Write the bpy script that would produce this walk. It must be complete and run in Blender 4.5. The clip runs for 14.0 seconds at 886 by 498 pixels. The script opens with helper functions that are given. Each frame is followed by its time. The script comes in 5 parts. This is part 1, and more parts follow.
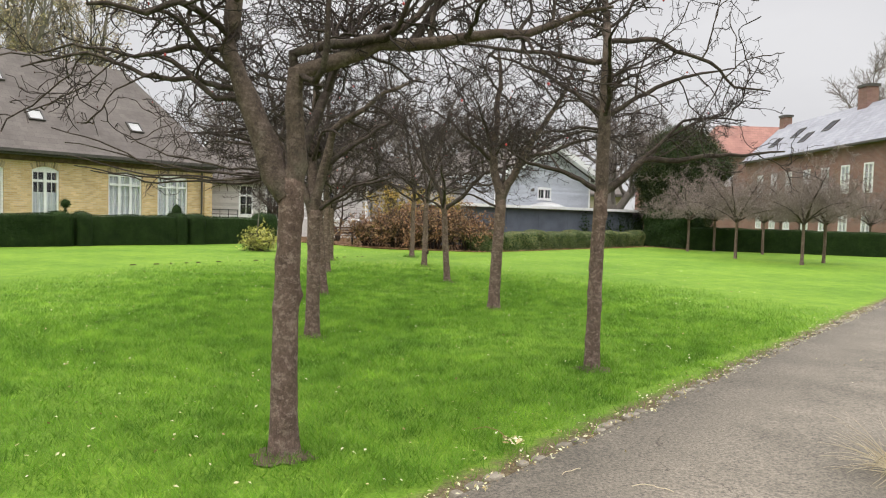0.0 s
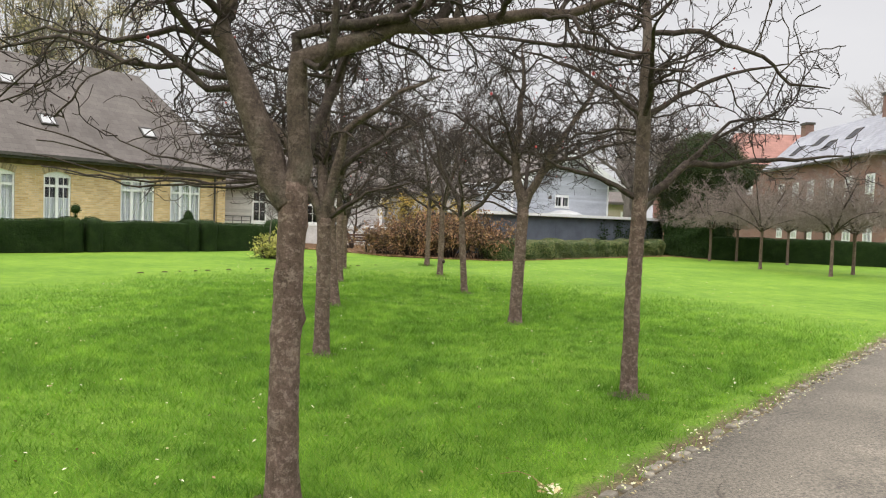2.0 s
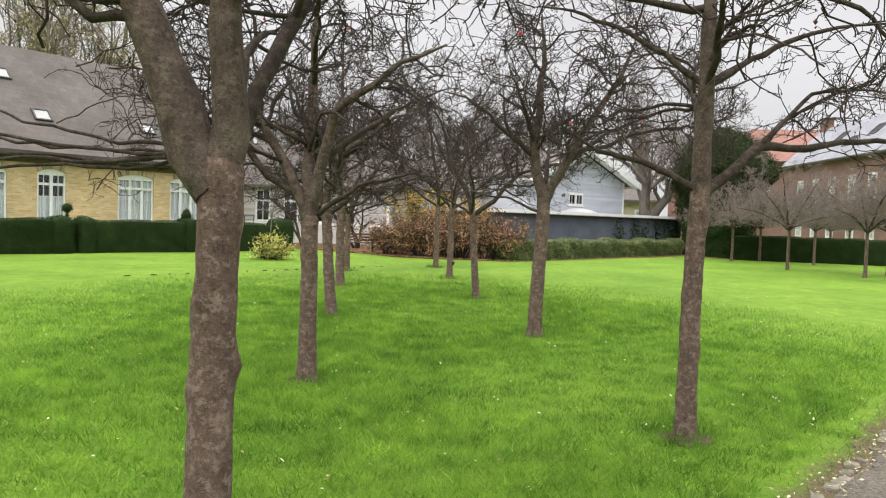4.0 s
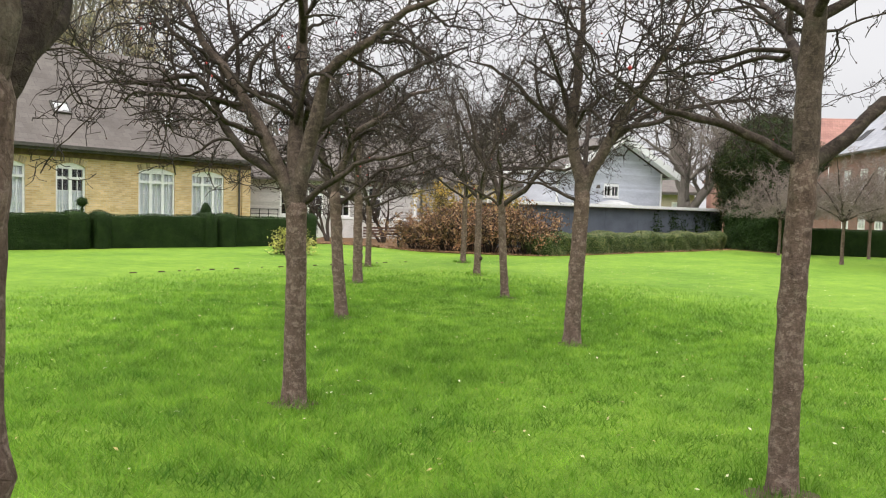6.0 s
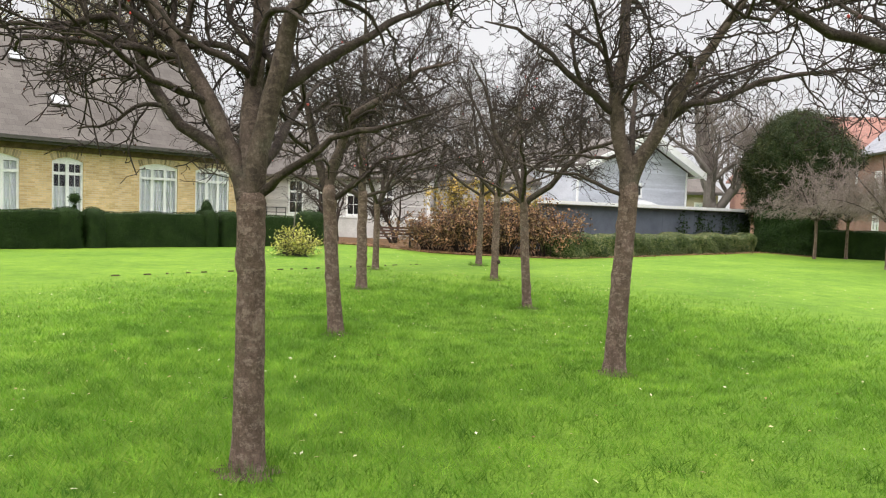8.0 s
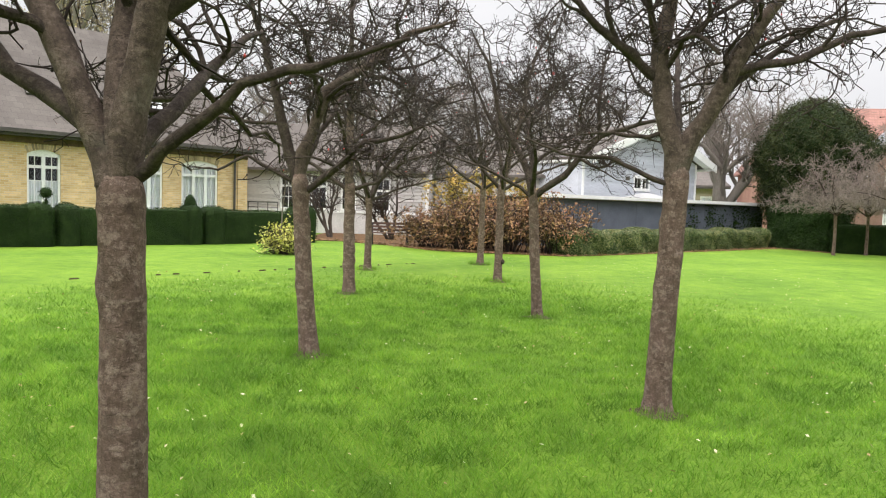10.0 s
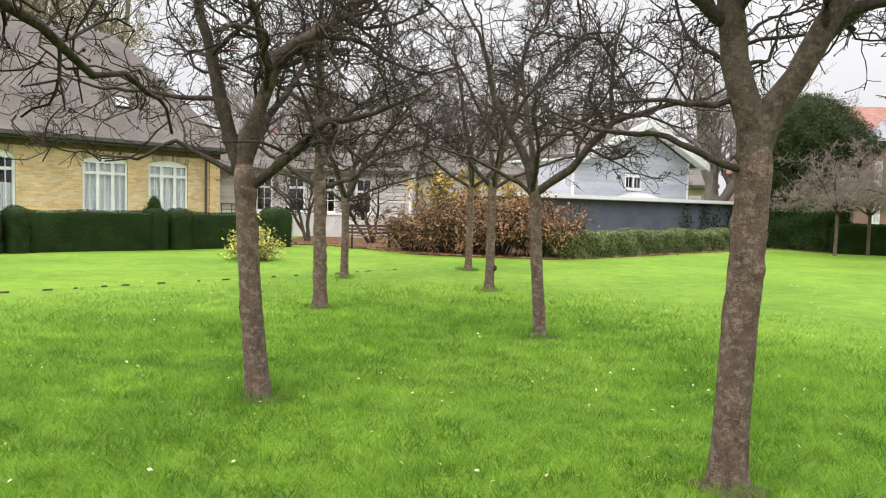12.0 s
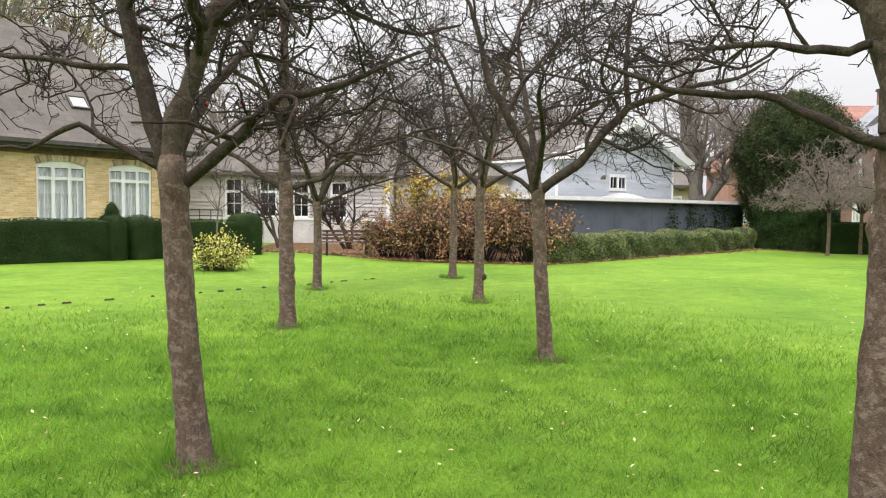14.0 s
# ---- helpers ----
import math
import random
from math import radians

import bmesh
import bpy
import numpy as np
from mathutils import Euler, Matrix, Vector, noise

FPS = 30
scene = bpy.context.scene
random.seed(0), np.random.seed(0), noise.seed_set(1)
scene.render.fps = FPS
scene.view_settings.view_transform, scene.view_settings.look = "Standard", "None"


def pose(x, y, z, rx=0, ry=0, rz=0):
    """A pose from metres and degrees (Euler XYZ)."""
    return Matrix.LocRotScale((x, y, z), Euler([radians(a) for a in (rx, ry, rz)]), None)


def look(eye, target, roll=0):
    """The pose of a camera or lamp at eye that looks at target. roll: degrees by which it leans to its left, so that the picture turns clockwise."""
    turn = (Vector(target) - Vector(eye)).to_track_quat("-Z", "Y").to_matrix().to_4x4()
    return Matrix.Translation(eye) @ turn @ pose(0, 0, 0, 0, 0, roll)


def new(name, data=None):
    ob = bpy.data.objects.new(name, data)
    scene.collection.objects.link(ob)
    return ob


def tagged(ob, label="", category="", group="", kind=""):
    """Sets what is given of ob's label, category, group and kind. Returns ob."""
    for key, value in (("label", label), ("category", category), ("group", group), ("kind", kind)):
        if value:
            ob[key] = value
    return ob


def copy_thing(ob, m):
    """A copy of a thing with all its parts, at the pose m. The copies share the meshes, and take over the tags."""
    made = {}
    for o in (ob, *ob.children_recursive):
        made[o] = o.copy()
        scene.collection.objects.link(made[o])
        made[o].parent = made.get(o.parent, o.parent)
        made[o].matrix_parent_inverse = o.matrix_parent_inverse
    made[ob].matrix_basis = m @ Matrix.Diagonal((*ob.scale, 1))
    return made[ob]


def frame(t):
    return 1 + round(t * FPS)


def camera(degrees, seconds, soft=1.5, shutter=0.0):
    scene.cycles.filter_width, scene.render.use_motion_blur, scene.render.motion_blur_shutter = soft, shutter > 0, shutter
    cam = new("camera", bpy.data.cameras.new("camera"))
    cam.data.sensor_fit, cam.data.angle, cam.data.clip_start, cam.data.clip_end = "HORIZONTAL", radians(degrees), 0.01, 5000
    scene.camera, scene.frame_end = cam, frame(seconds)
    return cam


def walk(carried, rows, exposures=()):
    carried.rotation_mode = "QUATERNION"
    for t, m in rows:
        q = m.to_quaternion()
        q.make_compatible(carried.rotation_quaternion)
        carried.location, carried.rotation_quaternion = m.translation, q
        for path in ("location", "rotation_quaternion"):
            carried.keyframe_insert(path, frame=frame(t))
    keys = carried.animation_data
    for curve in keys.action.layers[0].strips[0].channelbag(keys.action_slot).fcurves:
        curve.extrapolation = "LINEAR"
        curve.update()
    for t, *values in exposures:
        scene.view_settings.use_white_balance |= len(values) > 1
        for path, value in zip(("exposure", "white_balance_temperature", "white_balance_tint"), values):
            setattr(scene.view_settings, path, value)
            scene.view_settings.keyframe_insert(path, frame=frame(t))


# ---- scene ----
cam = camera(63.9, 14.0, soft=1.1)
PATH = [
    (0, (0.124, -0.174, 1.493), (0.098, 1.824, 1.39), 1.7),
    (0.5, (0.095, -0.151, 1.49), (0.058, 1.846, 1.385), 1.6),
    (1, (0.047, -0.084, 1.488), (-0.003, 1.912, 1.383), 1.8),
    (1.5, (0.039, 0.128, 1.473), (-0.023, 2.124, 1.375), 1.9),
    (2, (0.047, 0.459, 1.506), (-0.019, 2.456, 1.422), 2.0),
    (2.5, (0.02, 0.673, 1.495), (-0.045, 2.67, 1.416), 2.1),
    (3, (-0.021, 1.024, 1.497), (-0.075, 3.022, 1.424), 2.0),
    (5.5, (0.069, 2.659, 1.486), (-0.109, 4.648, 1.37), 1.6),
    (6, (0.054, 2.975, 1.446), (-0.127, 4.964, 1.339), 1.6),
    (6.5, (0.023, 3.347, 1.438), (-0.154, 5.337, 1.336), 1.7),
    (7, (0.017, 3.682, 1.431), (-0.167, 5.671, 1.334), 1.8),
    (7.5, (-0.012, 4.061, 1.408), (-0.212, 6.049, 1.311), 1.8),
    (8, (-0.068, 4.45, 1.42), (-0.29, 6.435, 1.311), 1.9),
    (10.5, (-0.248, 6.219, 1.418), (-0.468, 8.203, 1.294), 1.7),
    (11, (-0.32, 6.577, 1.42), (-0.518, 8.564, 1.3), 1.7),
    (11.5, (-0.336, 6.913, 1.397), (-0.526, 8.9, 1.272), 1.6),
    (12, (-0.366, 7.283, 1.391), (-0.543, 9.272, 1.273), 1.4),
    (12.5, (-0.425, 7.61, 1.398), (-0.58, 9.601, 1.288), 1.3),
    (13, (-0.474, 7.913, 1.386), (-0.619, 9.904, 1.273), 1.3),
    (13.5, (-0.509, 8.234, 1.4), (-0.643, 10.227, 1.293), 1.0),
    (14, (-0.566, 8.48, 1.377), (-0.68, 10.474, 1.27), 0.7),
]
walk(cam, [(t, look(eye, target, roll)) for t, eye, target, roll in PATH],
     [(0, 0.02), (3, 0.08), (5.5, 0.17), (8, 0.22), (11, 0.30), (14, 0.30)])

# ---- sky and light: a bright overcast day ----
SUN_ELEV, SUN_AZ = 58, 215
world = bpy.data.worlds.new("overcast_sky")
scene.world = world
world.use_nodes = True
wn, wl = world.node_tree.nodes, world.node_tree.links
sky = wn.new("ShaderNodeTexSky")
sky.sky_type, sky.sun_disc = "NISHITA", False
sky.sun_elevation, sky.sun_rotation = radians(SUN_ELEV), radians(SUN_AZ)
cloud_at = wn.new("ShaderNodeTexCoord")
cloud_map = wn.new("ShaderNodeMapping")
cloud_map.inputs["Scale"].default_value = (1.0, 1.0, 2.6)
cloud = wn.new("ShaderNodeTexNoise")
cloud.inputs["Scale"].default_value, cloud.inputs["Detail"].default_value = 1.7, 5
cloud_ramp = wn.new("ShaderNodeValToRGB")
cloud_ramp.color_ramp.elements[0].position, cloud_ramp.color_ramp.elements[1].position = 0.32, 0.68
cloud_ramp.color_ramp.elements[0].color = (0.88, 0.87, 0.91, 1)
cloud_ramp.color_ramp.elements[1].color = (1.08, 1.07, 1.09, 1)
# an overcast sky is about three times as bright overhead as near the horizon
climb = wn.new("ShaderNodeSeparateXYZ")
dome = wn.new("ShaderNodeValToRGB")
for spot in (0.3, 0.65):
    dome.color_ramp.elements.new(spot)
for element, value in zip(dome.color_ramp.elements, (0.68, 0.76, 2.7, 2.9)):
    element.color = (value, value, value, 1)
gain = wn.new("ShaderNodeMixRGB")
gain.blend_type, gain.inputs[0].default_value = "MULTIPLY", 1.0
ten = wn.new("ShaderNodeMixRGB")
ten.blend_type, ten.inputs[0].default_value, ten.inputs[2].default_value = "MULTIPLY", 1.0, (10, 10, 10, 1)
cover = wn.new("ShaderNodeMixRGB")
cover.inputs[0].default_value = 0.96
wl.new(cloud_at.outputs["Generated"], cloud_map.inputs["Vector"])
wl.new(cloud_map.outputs["Vector"], cloud.inputs["Vector"])
wl.new(cloud.outputs["Fac"], cloud_ramp.inputs["Fac"])
wl.new(sky.outputs["Color"], cover.inputs[1])
wl.new(cloud_at.outputs["Generated"], climb.inputs[0])
wl.new(climb.outputs["Z"], dome.inputs["Fac"])
wl.new(cloud_ramp.outputs["Color"], gain.inputs[1])
wl.new(dome.outputs["Color"], gain.inputs[2])
wl.new(gain.outputs["Color"], ten.inputs[1])
wl.new(ten.outputs["Color"], cover.inputs[2])
wl.new(cover.outputs["Color"], wn["Background"].inputs["Color"])
wn["Background"].inputs["Strength"].default_value = 0.1

sun_data = bpy.data.lights.new("sun", "SUN")
sun_data.energy, sun_data.angle, sun_data.color = 1.5, radians(45), (1.0, 0.95, 0.88)
sun = new("sun", sun_data)
az, el = radians(SUN_AZ), radians(SUN_ELEV)
sun.matrix_world = look((30 * math.sin(az) * math.cos(el), 30 * math.cos(az) * math.cos(el), 30 * math.sin(el)), (0, 0, 0))


# ---- materials ----
def nodes_of(name, rough=0.8, spec=0.3, metal=0.0):
    m = bpy.data.materials.new(name)
    m.use_nodes = True
    n, l = m.node_tree.nodes, m.node_tree.links
    b = n["Principled BSDF"]
    b.inputs["Roughness"].default_value, b.inputs["Metallic"].default_value = rough, metal
    b.inputs["Specular IOR Level"].default_value = spec
    return m, n, l, b


def rgba(c):
    return (c[0], c[1], c[2], 1.0)


def noise_node(n, l, vec, scale, detail=4, rough=0.55, stretch=None):
    if stretch:
        mp = n.new("ShaderNodeMapping")
        mp.inputs["Scale"].default_value = stretch
        l.new(vec, mp.inputs["Vector"])
        vec = mp.outputs["Vector"]
    t = n.new("ShaderNodeTexNoise")
    t.inputs["Scale"].default_value, t.inputs["Detail"].default_value, t.inputs["Roughness"].default_value = scale, detail, rough
    l.new(vec, t.inputs["Vector"])
    return t.outputs["Fac"]


def ramp(n, l, fac, p0, c0, p1, c1):
    r = n.new("ShaderNodeValToRGB")
    r.color_ramp.elements[0].position, r.color_ramp.elements[1].position = p0, p1
    r.color_ramp.elements[0].color, r.color_ramp.elements[1].color = rgba(c0), rgba(c1)
    l.new(fac, r.inputs["Fac"])
    return r.outputs["Color"]


def mixed(n, l, fac, a, b, mode="MIX"):
    x = n.new("ShaderNodeMixRGB")
    x.blend_type = mode
    for sock, v in ((x.inputs[0], fac), (x.inputs[1], a), (x.inputs[2], b)):
        if isinstance(v, (int, float)):
            sock.default_value = v
        elif isinstance(v, tuple):
            sock.default_value = rgba(v)
        else:
            l.new(v, sock)
    return x.outputs["Color"]


def bump(n, l, b, height, strength, dist):
    u = n.new("ShaderNodeBump")
    u.inputs["Strength"].default_value, u.inputs["Distance"].default_value = strength, dist
    l.new(height, u.inputs["Height"])
    l.new(u.outputs["Normal"], b.inputs["Normal"])


def surface(name, c0, c1, scale=3.0, fine=40.0, rough=0.8, spec=0.3, bumps=0.3, dist=0.004, stretch=None, vary=0.0, metal=0.0):
    """A surface of two colours in soft patches, with a finer grain over it."""
    m, n, l, b = nodes_of(name, rough, spec, metal)
    vec = n.new("ShaderNodeTexCoord").outputs["Object"]
    big = noise_node(n, l, vec, scale, 4, 0.6, stretch)
    small = noise_node(n, l, vec, fine, 3, 0.6, stretch)
    col = ramp(n, l, big, 0.3, c0, 0.7, c1)
    grain = ramp(n, l, small, 0.25, (0.72, 0.72, 0.72), 0.75, (1.2, 1.2, 1.2))
    col = mixed(n, l, 0.7, col, grain, "MULTIPLY")
    if vary:
        info = n.new("ShaderNodeObjectInfo").outputs["Random"]
        col = mixed(n, l, 1.0, col, ramp(n, l, info, 0.0, (1 - vary,) * 3, 1.0, (1 + vary,) * 3), "MULTIPLY")
    l.new(col, b.inputs["Base Color"])
    bump(n, l, b, small, bumps, dist)
    return m


def leafy(name, colours, rough=0.55, spec=0.3, patch=None, thin=0.0):
    """Leaves or blades, each of its own shade."""
    m, n, l, b = nodes_of(name, rough, spec)
    isl = n.new("ShaderNodeNewGeometry").outputs["Random Per Island"]
    r = n.new("ShaderNodeValToRGB")
    while len(r.color_ramp.elements) < len(colours):
        r.color_ramp.elements.new(0.5)
    for i, c in enumerate(colours):
        r.color_ramp.elements[i].position = i / (len(colours) - 1)
        r.color_ramp.elements[i].color = rgba(c)
    l.new(isl, r.inputs["Fac"])
    col = r.outputs["Color"]
    if patch:
        vec = n.new("ShaderNodeTexCoord").outputs["Object"]
        col = mixed(n, l, 1.0, col, ramp(n, l, noise_node(n, l, vec, patch, 4), 0.32, (0.62, 0.70, 0.62), 0.68, (1.34, 1.24, 1.2)), "MULTIPLY")
        col = mixed(n, l, 1.0, col, ramp(n, l, noise_node(n, l, vec, patch * 3.6, 5), 0.34, (0.54, 0.61, 0.54), 0.66, (1.30, 1.24, 1.2)), "MULTIPLY")
    l.new(col, b.inputs["Base Color"])
    if thin:
        back = n.new("ShaderNodeBsdfTranslucent")
        both = n.new("ShaderNodeMixShader")
        both.inputs[0].default_value = thin
        l.new(col, back.inputs["Color"])
        l.new(b.outputs[0], both.inputs[1])
        l.new(back.outputs[0], both.inputs[2])
        l.new(both.outputs[0], n["Material Output"].inputs["Surface"])
    return m


def brickwork(name, c0, c1, mortar, width=0.24, row=0.075, joint=0.010, roof=False, rough=0.9, bumps=0.5):
    """Courses in the local x and z of a wall, or up the slope of a roof."""
    m, n, l, b = nodes_of(name, rough, 0.2)
    co = n.new("ShaderNodeTexCoord").outputs["Object"]
    sp = n.new("ShaderNodeSeparateXYZ")
    cb = n.new("ShaderNodeCombineXYZ")
    l.new(co, sp.inputs[0])
    add = n.new("ShaderNodeMath")
    add.operation = "ADD"
    l.new(sp.outputs["X"], add.inputs[0])
    l.new(sp.outputs["Y"], add.inputs[1])
    l.new(add.outputs[0] if not roof else sp.outputs["X"], cb.inputs["X"])
    l.new(sp.outputs["Z"], cb.inputs["Y"])
    t = n.new("ShaderNodeTexBrick")
    t.inputs["Scale"].default_value = 1.0
    t.inputs["Brick Width"].default_value, t.inputs["Row Height"].default_value = width, row
    t.inputs["Mortar Size"].default_value, t.inputs["Mortar Smooth"].default_value = joint, 0.3
    t.inputs["Color1"].default_value, t.inputs["Color2"].default_value, t.inputs["Mortar"].default_value = rgba(c0), rgba(c1), rgba(mortar)
    l.new(cb.outputs[0], t.inputs["Vector"])
    stain = noise_node(n, l, co, 0.7, 5, 0.6)
    grain = noise_node(n, l, co, 30.0, 3)
    col = mixed(n, l, 1.0, t.outputs["Color"], ramp(n, l, stain, 0.3, (0.78, 0.76, 0.74), 0.7, (1.12, 1.1, 1.06)), "MULTIPLY")
    col = mixed(n, l, 0.6, col, ramp(n, l, grain, 0.25, (0.75, 0.75, 0.75), 0.75, (1.2, 1.2, 1.2)), "MULTIPLY")
    l.new(col, b.inputs["Base Color"])
    inv = n.new("ShaderNodeMath")
    inv.operation = "SUBTRACT"
    inv.inputs[0].default_value = 1.0
    l.new(t.outputs["Fac"], inv.inputs[1])
    bump(n, l, b, inv.outputs[0], bumps, 0.01)
    return m


PATH_DIR, PATH_N, PATH_EDGE, PATH_WIDE = (0.6365, 0.7713), (0.7713, -0.6365), -2.06, 2.15


def lawn_material():
    m, n, l, b = nodes_of("lawn_ground", 0.85, 0.15)
    co = n.new("ShaderNodeTexCoord").outputs["Object"]
    big = noise_node(n, l, co, 0.35, 5, 0.6)
    mid = noise_node(n, l, co, 3.0, 5, 0.65)
    fine = noise_node(n, l, co, 38.0, 5, 0.7)
    col = ramp(n, l, big, 0.3, (0.108, 0.215, 0.019), 0.72, (0.205, 0.335, 0.035))
    col = mixed(n, l, 1.0, col, ramp(n, l, mid, 0.3, (0.72, 0.78, 0.7), 0.7, (1.16, 1.12, 1.1)), "MULTIPLY")
    col = mixed(n, l, 1.0, col, ramp(n, l, fine, 0.3, (0.62, 0.66, 0.62), 0.68, (1.22, 1.18, 1.16)), "MULTIPLY")
    # bare soil along the borders of the path
    dot = n.new("ShaderNodeVectorMath")
    dot.operation = "DOT_PRODUCT"
    dot.inputs[1].default_value = (PATH_N[0], PATH_N[1], 0)
    l.new(co, dot.inputs[0])
    off = n.new("ShaderNodeMath")
    off.operation = "SUBTRACT"
    off.inputs[1].default_value = PATH_EDGE + PATH_WIDE / 2
    l.new(dot.outputs["Value"], off.inputs[0])
    away = n.new("ShaderNodeMath")
    away.operation = "ABSOLUTE"
    l.new(off.outputs[0], away.inputs[0])
    rag = n.new("ShaderNodeMath")
    rag.operation = "MULTIPLY_ADD"
    l.new(noise_node(n, l, co, 4.0, 5, 0.7), rag.inputs[0])
    rag.inputs[1].default_value = -0.42
    l.new(away.outputs[0], rag.inputs[2])
    mr = n.new("ShaderNodeMapRange")
    mr.inputs["From Min"].default_value, mr.inputs["From Max"].default_value = PATH_WIDE / 2 + 0.08, PATH_WIDE / 2 - 0.06
    l.new(rag.outputs[0], mr.inputs["Value"])
    soil = ramp(n, l, fine, 0.3, (0.07, 0.05, 0.03), 0.7, (0.20, 0.16, 0.09))
    col = mixed(n, l, mr.outputs["Result"], col, soil)
    l.new(col, b.inputs["Base Color"])
    bump(n, l, b, fine, 0.8, 0.03)
    return m


def asphalt_material():
    m, n, l, b = nodes_of("worn_asphalt", 0.85, 0.35)
    co = n.new("ShaderNodeTexCoord").outputs["Object"]
    big = noise_node(n, l, co, 0.9, 5, 0.65)
    chips = noise_node(n, l, co, 48.0, 5, 0.85)
    col = ramp(n, l, big, 0.3, (0.108, 0.096, 0.076), 0.72, (0.20, 0.176, 0.14))
    col = mixed(n, l, 1.0, col, ramp(n, l, chips, 0.38, (0.42, 0.42, 0.42), 0.62, (1.6, 1.57, 1.52)), "MULTIPLY")
    v = n.new("ShaderNodeTexVoronoi")
    v.feature = "DISTANCE_TO_EDGE"
    v.inputs["Scale"].default_value = 0.42
    warp = n.new("ShaderNodeVectorMath")
    wn_ = n.new("ShaderNodeTexNoise")
    wn_.inputs["Scale"].default_value, wn_.inputs["Detail"].default_value = 3.5, 5
    l.new(co, wn_.inputs["Vector"])
    sc = n.new("ShaderNodeVectorMath")
    sc.operation = "SCALE"
    sc.inputs["Scale"].default_value = 0.6
    l.new(wn_.outputs["Color"], sc.inputs[0])
    l.new(co, warp.inputs[0])
    l.new(sc.outputs["Vector"], warp.inputs[1])
    l.new(warp.outputs["Vector"], v.inputs["Vector"])
    crack = ramp(n, l, v.outputs["Distance"], 0.0, (0.4, 0.38, 0.35), 0.004, (1, 1, 1))
    gate = ramp(n, l, noise_node(n, l, co, 0.8, 2), 0.5, (1, 1, 1), 0.56, (0, 0, 0))
    crack = mixed(n, l, gate, crack, (1.0, 1.0, 1.0))
    col = mixed(n, l, 1.0, col, crack, "MULTIPLY")
    l.new(col, b.inputs["Base Color"])
    bump(n, l, b, chips, 0.6, 0.004)
    return m


def bark_material(name, dark, mid, pale, flakes=0.6, lichen=0.3):
    """Flaking bark: fine cracks, crisp pale plates that run a little across, and grey-green lichen."""
    m, n, l, b = nodes_of(name, 0.9, 0.15)
    co = n.new("ShaderNodeTexCoord").outputs["Object"]
    long = noise_node(n, l, co, 9.0, 6, 0.72, (1.5, 1.5, 0.8))
    fine = noise_node(n, l, co, 75.0, 4, 0.75, (1, 1, 0.8))
    scales = n.new("ShaderNodeTexVoronoi")
    scales.feature = "DISTANCE_TO_EDGE"
    scales.inputs["Scale"].default_value = 19.0
    wob = n.new("ShaderNodeTexNoise")
    wob.inputs["Scale"].default_value, wob.inputs["Detail"].default_value = 16.0, 4
    l.new(co, wob.inputs["Vector"])
    bend = n.new("ShaderNodeVectorMath")
    bend.operation = "MULTIPLY_ADD"
    bend.inputs[1].default_value = (0.09, 0.09, 0.09)
    l.new(wob.outputs["Color"], bend.inputs[0])
    l.new(co, bend.inputs[2])
    mp = n.new("ShaderNodeMapping")
    mp.inputs["Scale"].default_value = (0.8, 0.8, 1.25)
    l.new(bend.outputs["Vector"], mp.inputs["Vector"])
    l.new(mp.outputs["Vector"], scales.inputs["Vector"])
    crack = ramp(n, l, scales.outputs["Distance"], 0.0, (0.5, 0.48, 0.46), 0.07, (1.05, 1.05, 1.05))
    col = ramp(n, l, long, 0.32, dark, 0.66, mid)
    plates = noise_node(n, l, co, 17.0, 7, 0.78, (1.0, 1.0, 1.25))
    bare = n.new("ShaderNodeMapRange")
    bare.inputs["From Min"].default_value, bare.inputs["From Max"].default_value = 0.51, 0.58
    bare.inputs["To Max"].default_value = flakes
    l.new(plates, bare.inputs["Value"])
    col = mixed(n, l, bare.outputs["Result"], col, pale)
    moss = n.new("ShaderNodeMapRange")
    moss.inputs["From Min"].default_value, moss.inputs["From Max"].default_value = 0.55, 0.66
    moss.inputs["To Max"].default_value = lichen
    l.new(noise_node(n, l, co, 5.0, 5, 0.7), moss.inputs["Value"])
    col = mixed(n, l, moss.outputs["Result"], col, (0.15, 0.148, 0.112))
    col = mixed(n, l, 0.22, col, crack, "MULTIPLY")
    col = mixed(n, l, 0.9, col, ramp(n, l, fine, 0.28, (0.55, 0.53, 0.52), 0.7, (1.3, 1.28, 1.25)), "MULTIPLY")
    l.new(col, b.inputs["Base Color"])
    bump(n, l, b, mixed(n, l, 0.12, mixed(n, l, 0.6, long, plates), crack), 0.9, 0.03)
    return m


def glass_material():
    m, n, l, b = nodes_of("window_glass", 0.03, 0.5)
    b.inputs["Transmission Weight"].default_value = 1.0
    b.inputs["IOR"].default_value = 1.45
    b.inputs["Base Color"].default_value = (0.95, 0.97, 0.97, 1)
    return m


M_LAWN = lawn_material()
M_ASPHALT = asphalt_material()
M_BARK = bark_material("flaking_bark", (0.080, 0.056, 0.045), (0.19, 0.134, 0.108), (0.32, 0.25, 0.21), 0.55, 0.25)
M_BOUGH = bark_material("bough_bark", (0.054, 0.041, 0.033), (0.135, 0.103, 0.083), (0.225, 0.178, 0.145), 0.45, 0.3)
M_LIMB = bark_material("limb_bark", (0.032, 0.025, 0.021), (0.080, 0.062, 0.051), (0.14, 0.115, 0.09), 0.4, 0.2)
M_TWIG = surface("twig_bark", (0.024, 0.018, 0.016), (0.066, 0.050, 0.043), 3.0, 60.0, 0.85, 0.2, 0.2)
M_BUD = leafy("dry_fruit", [(0.03, 0.018, 0.015), (0.05, 0.028, 0.022), (0.09, 0.035, 0.025), (0.04, 0.02, 0.016)])
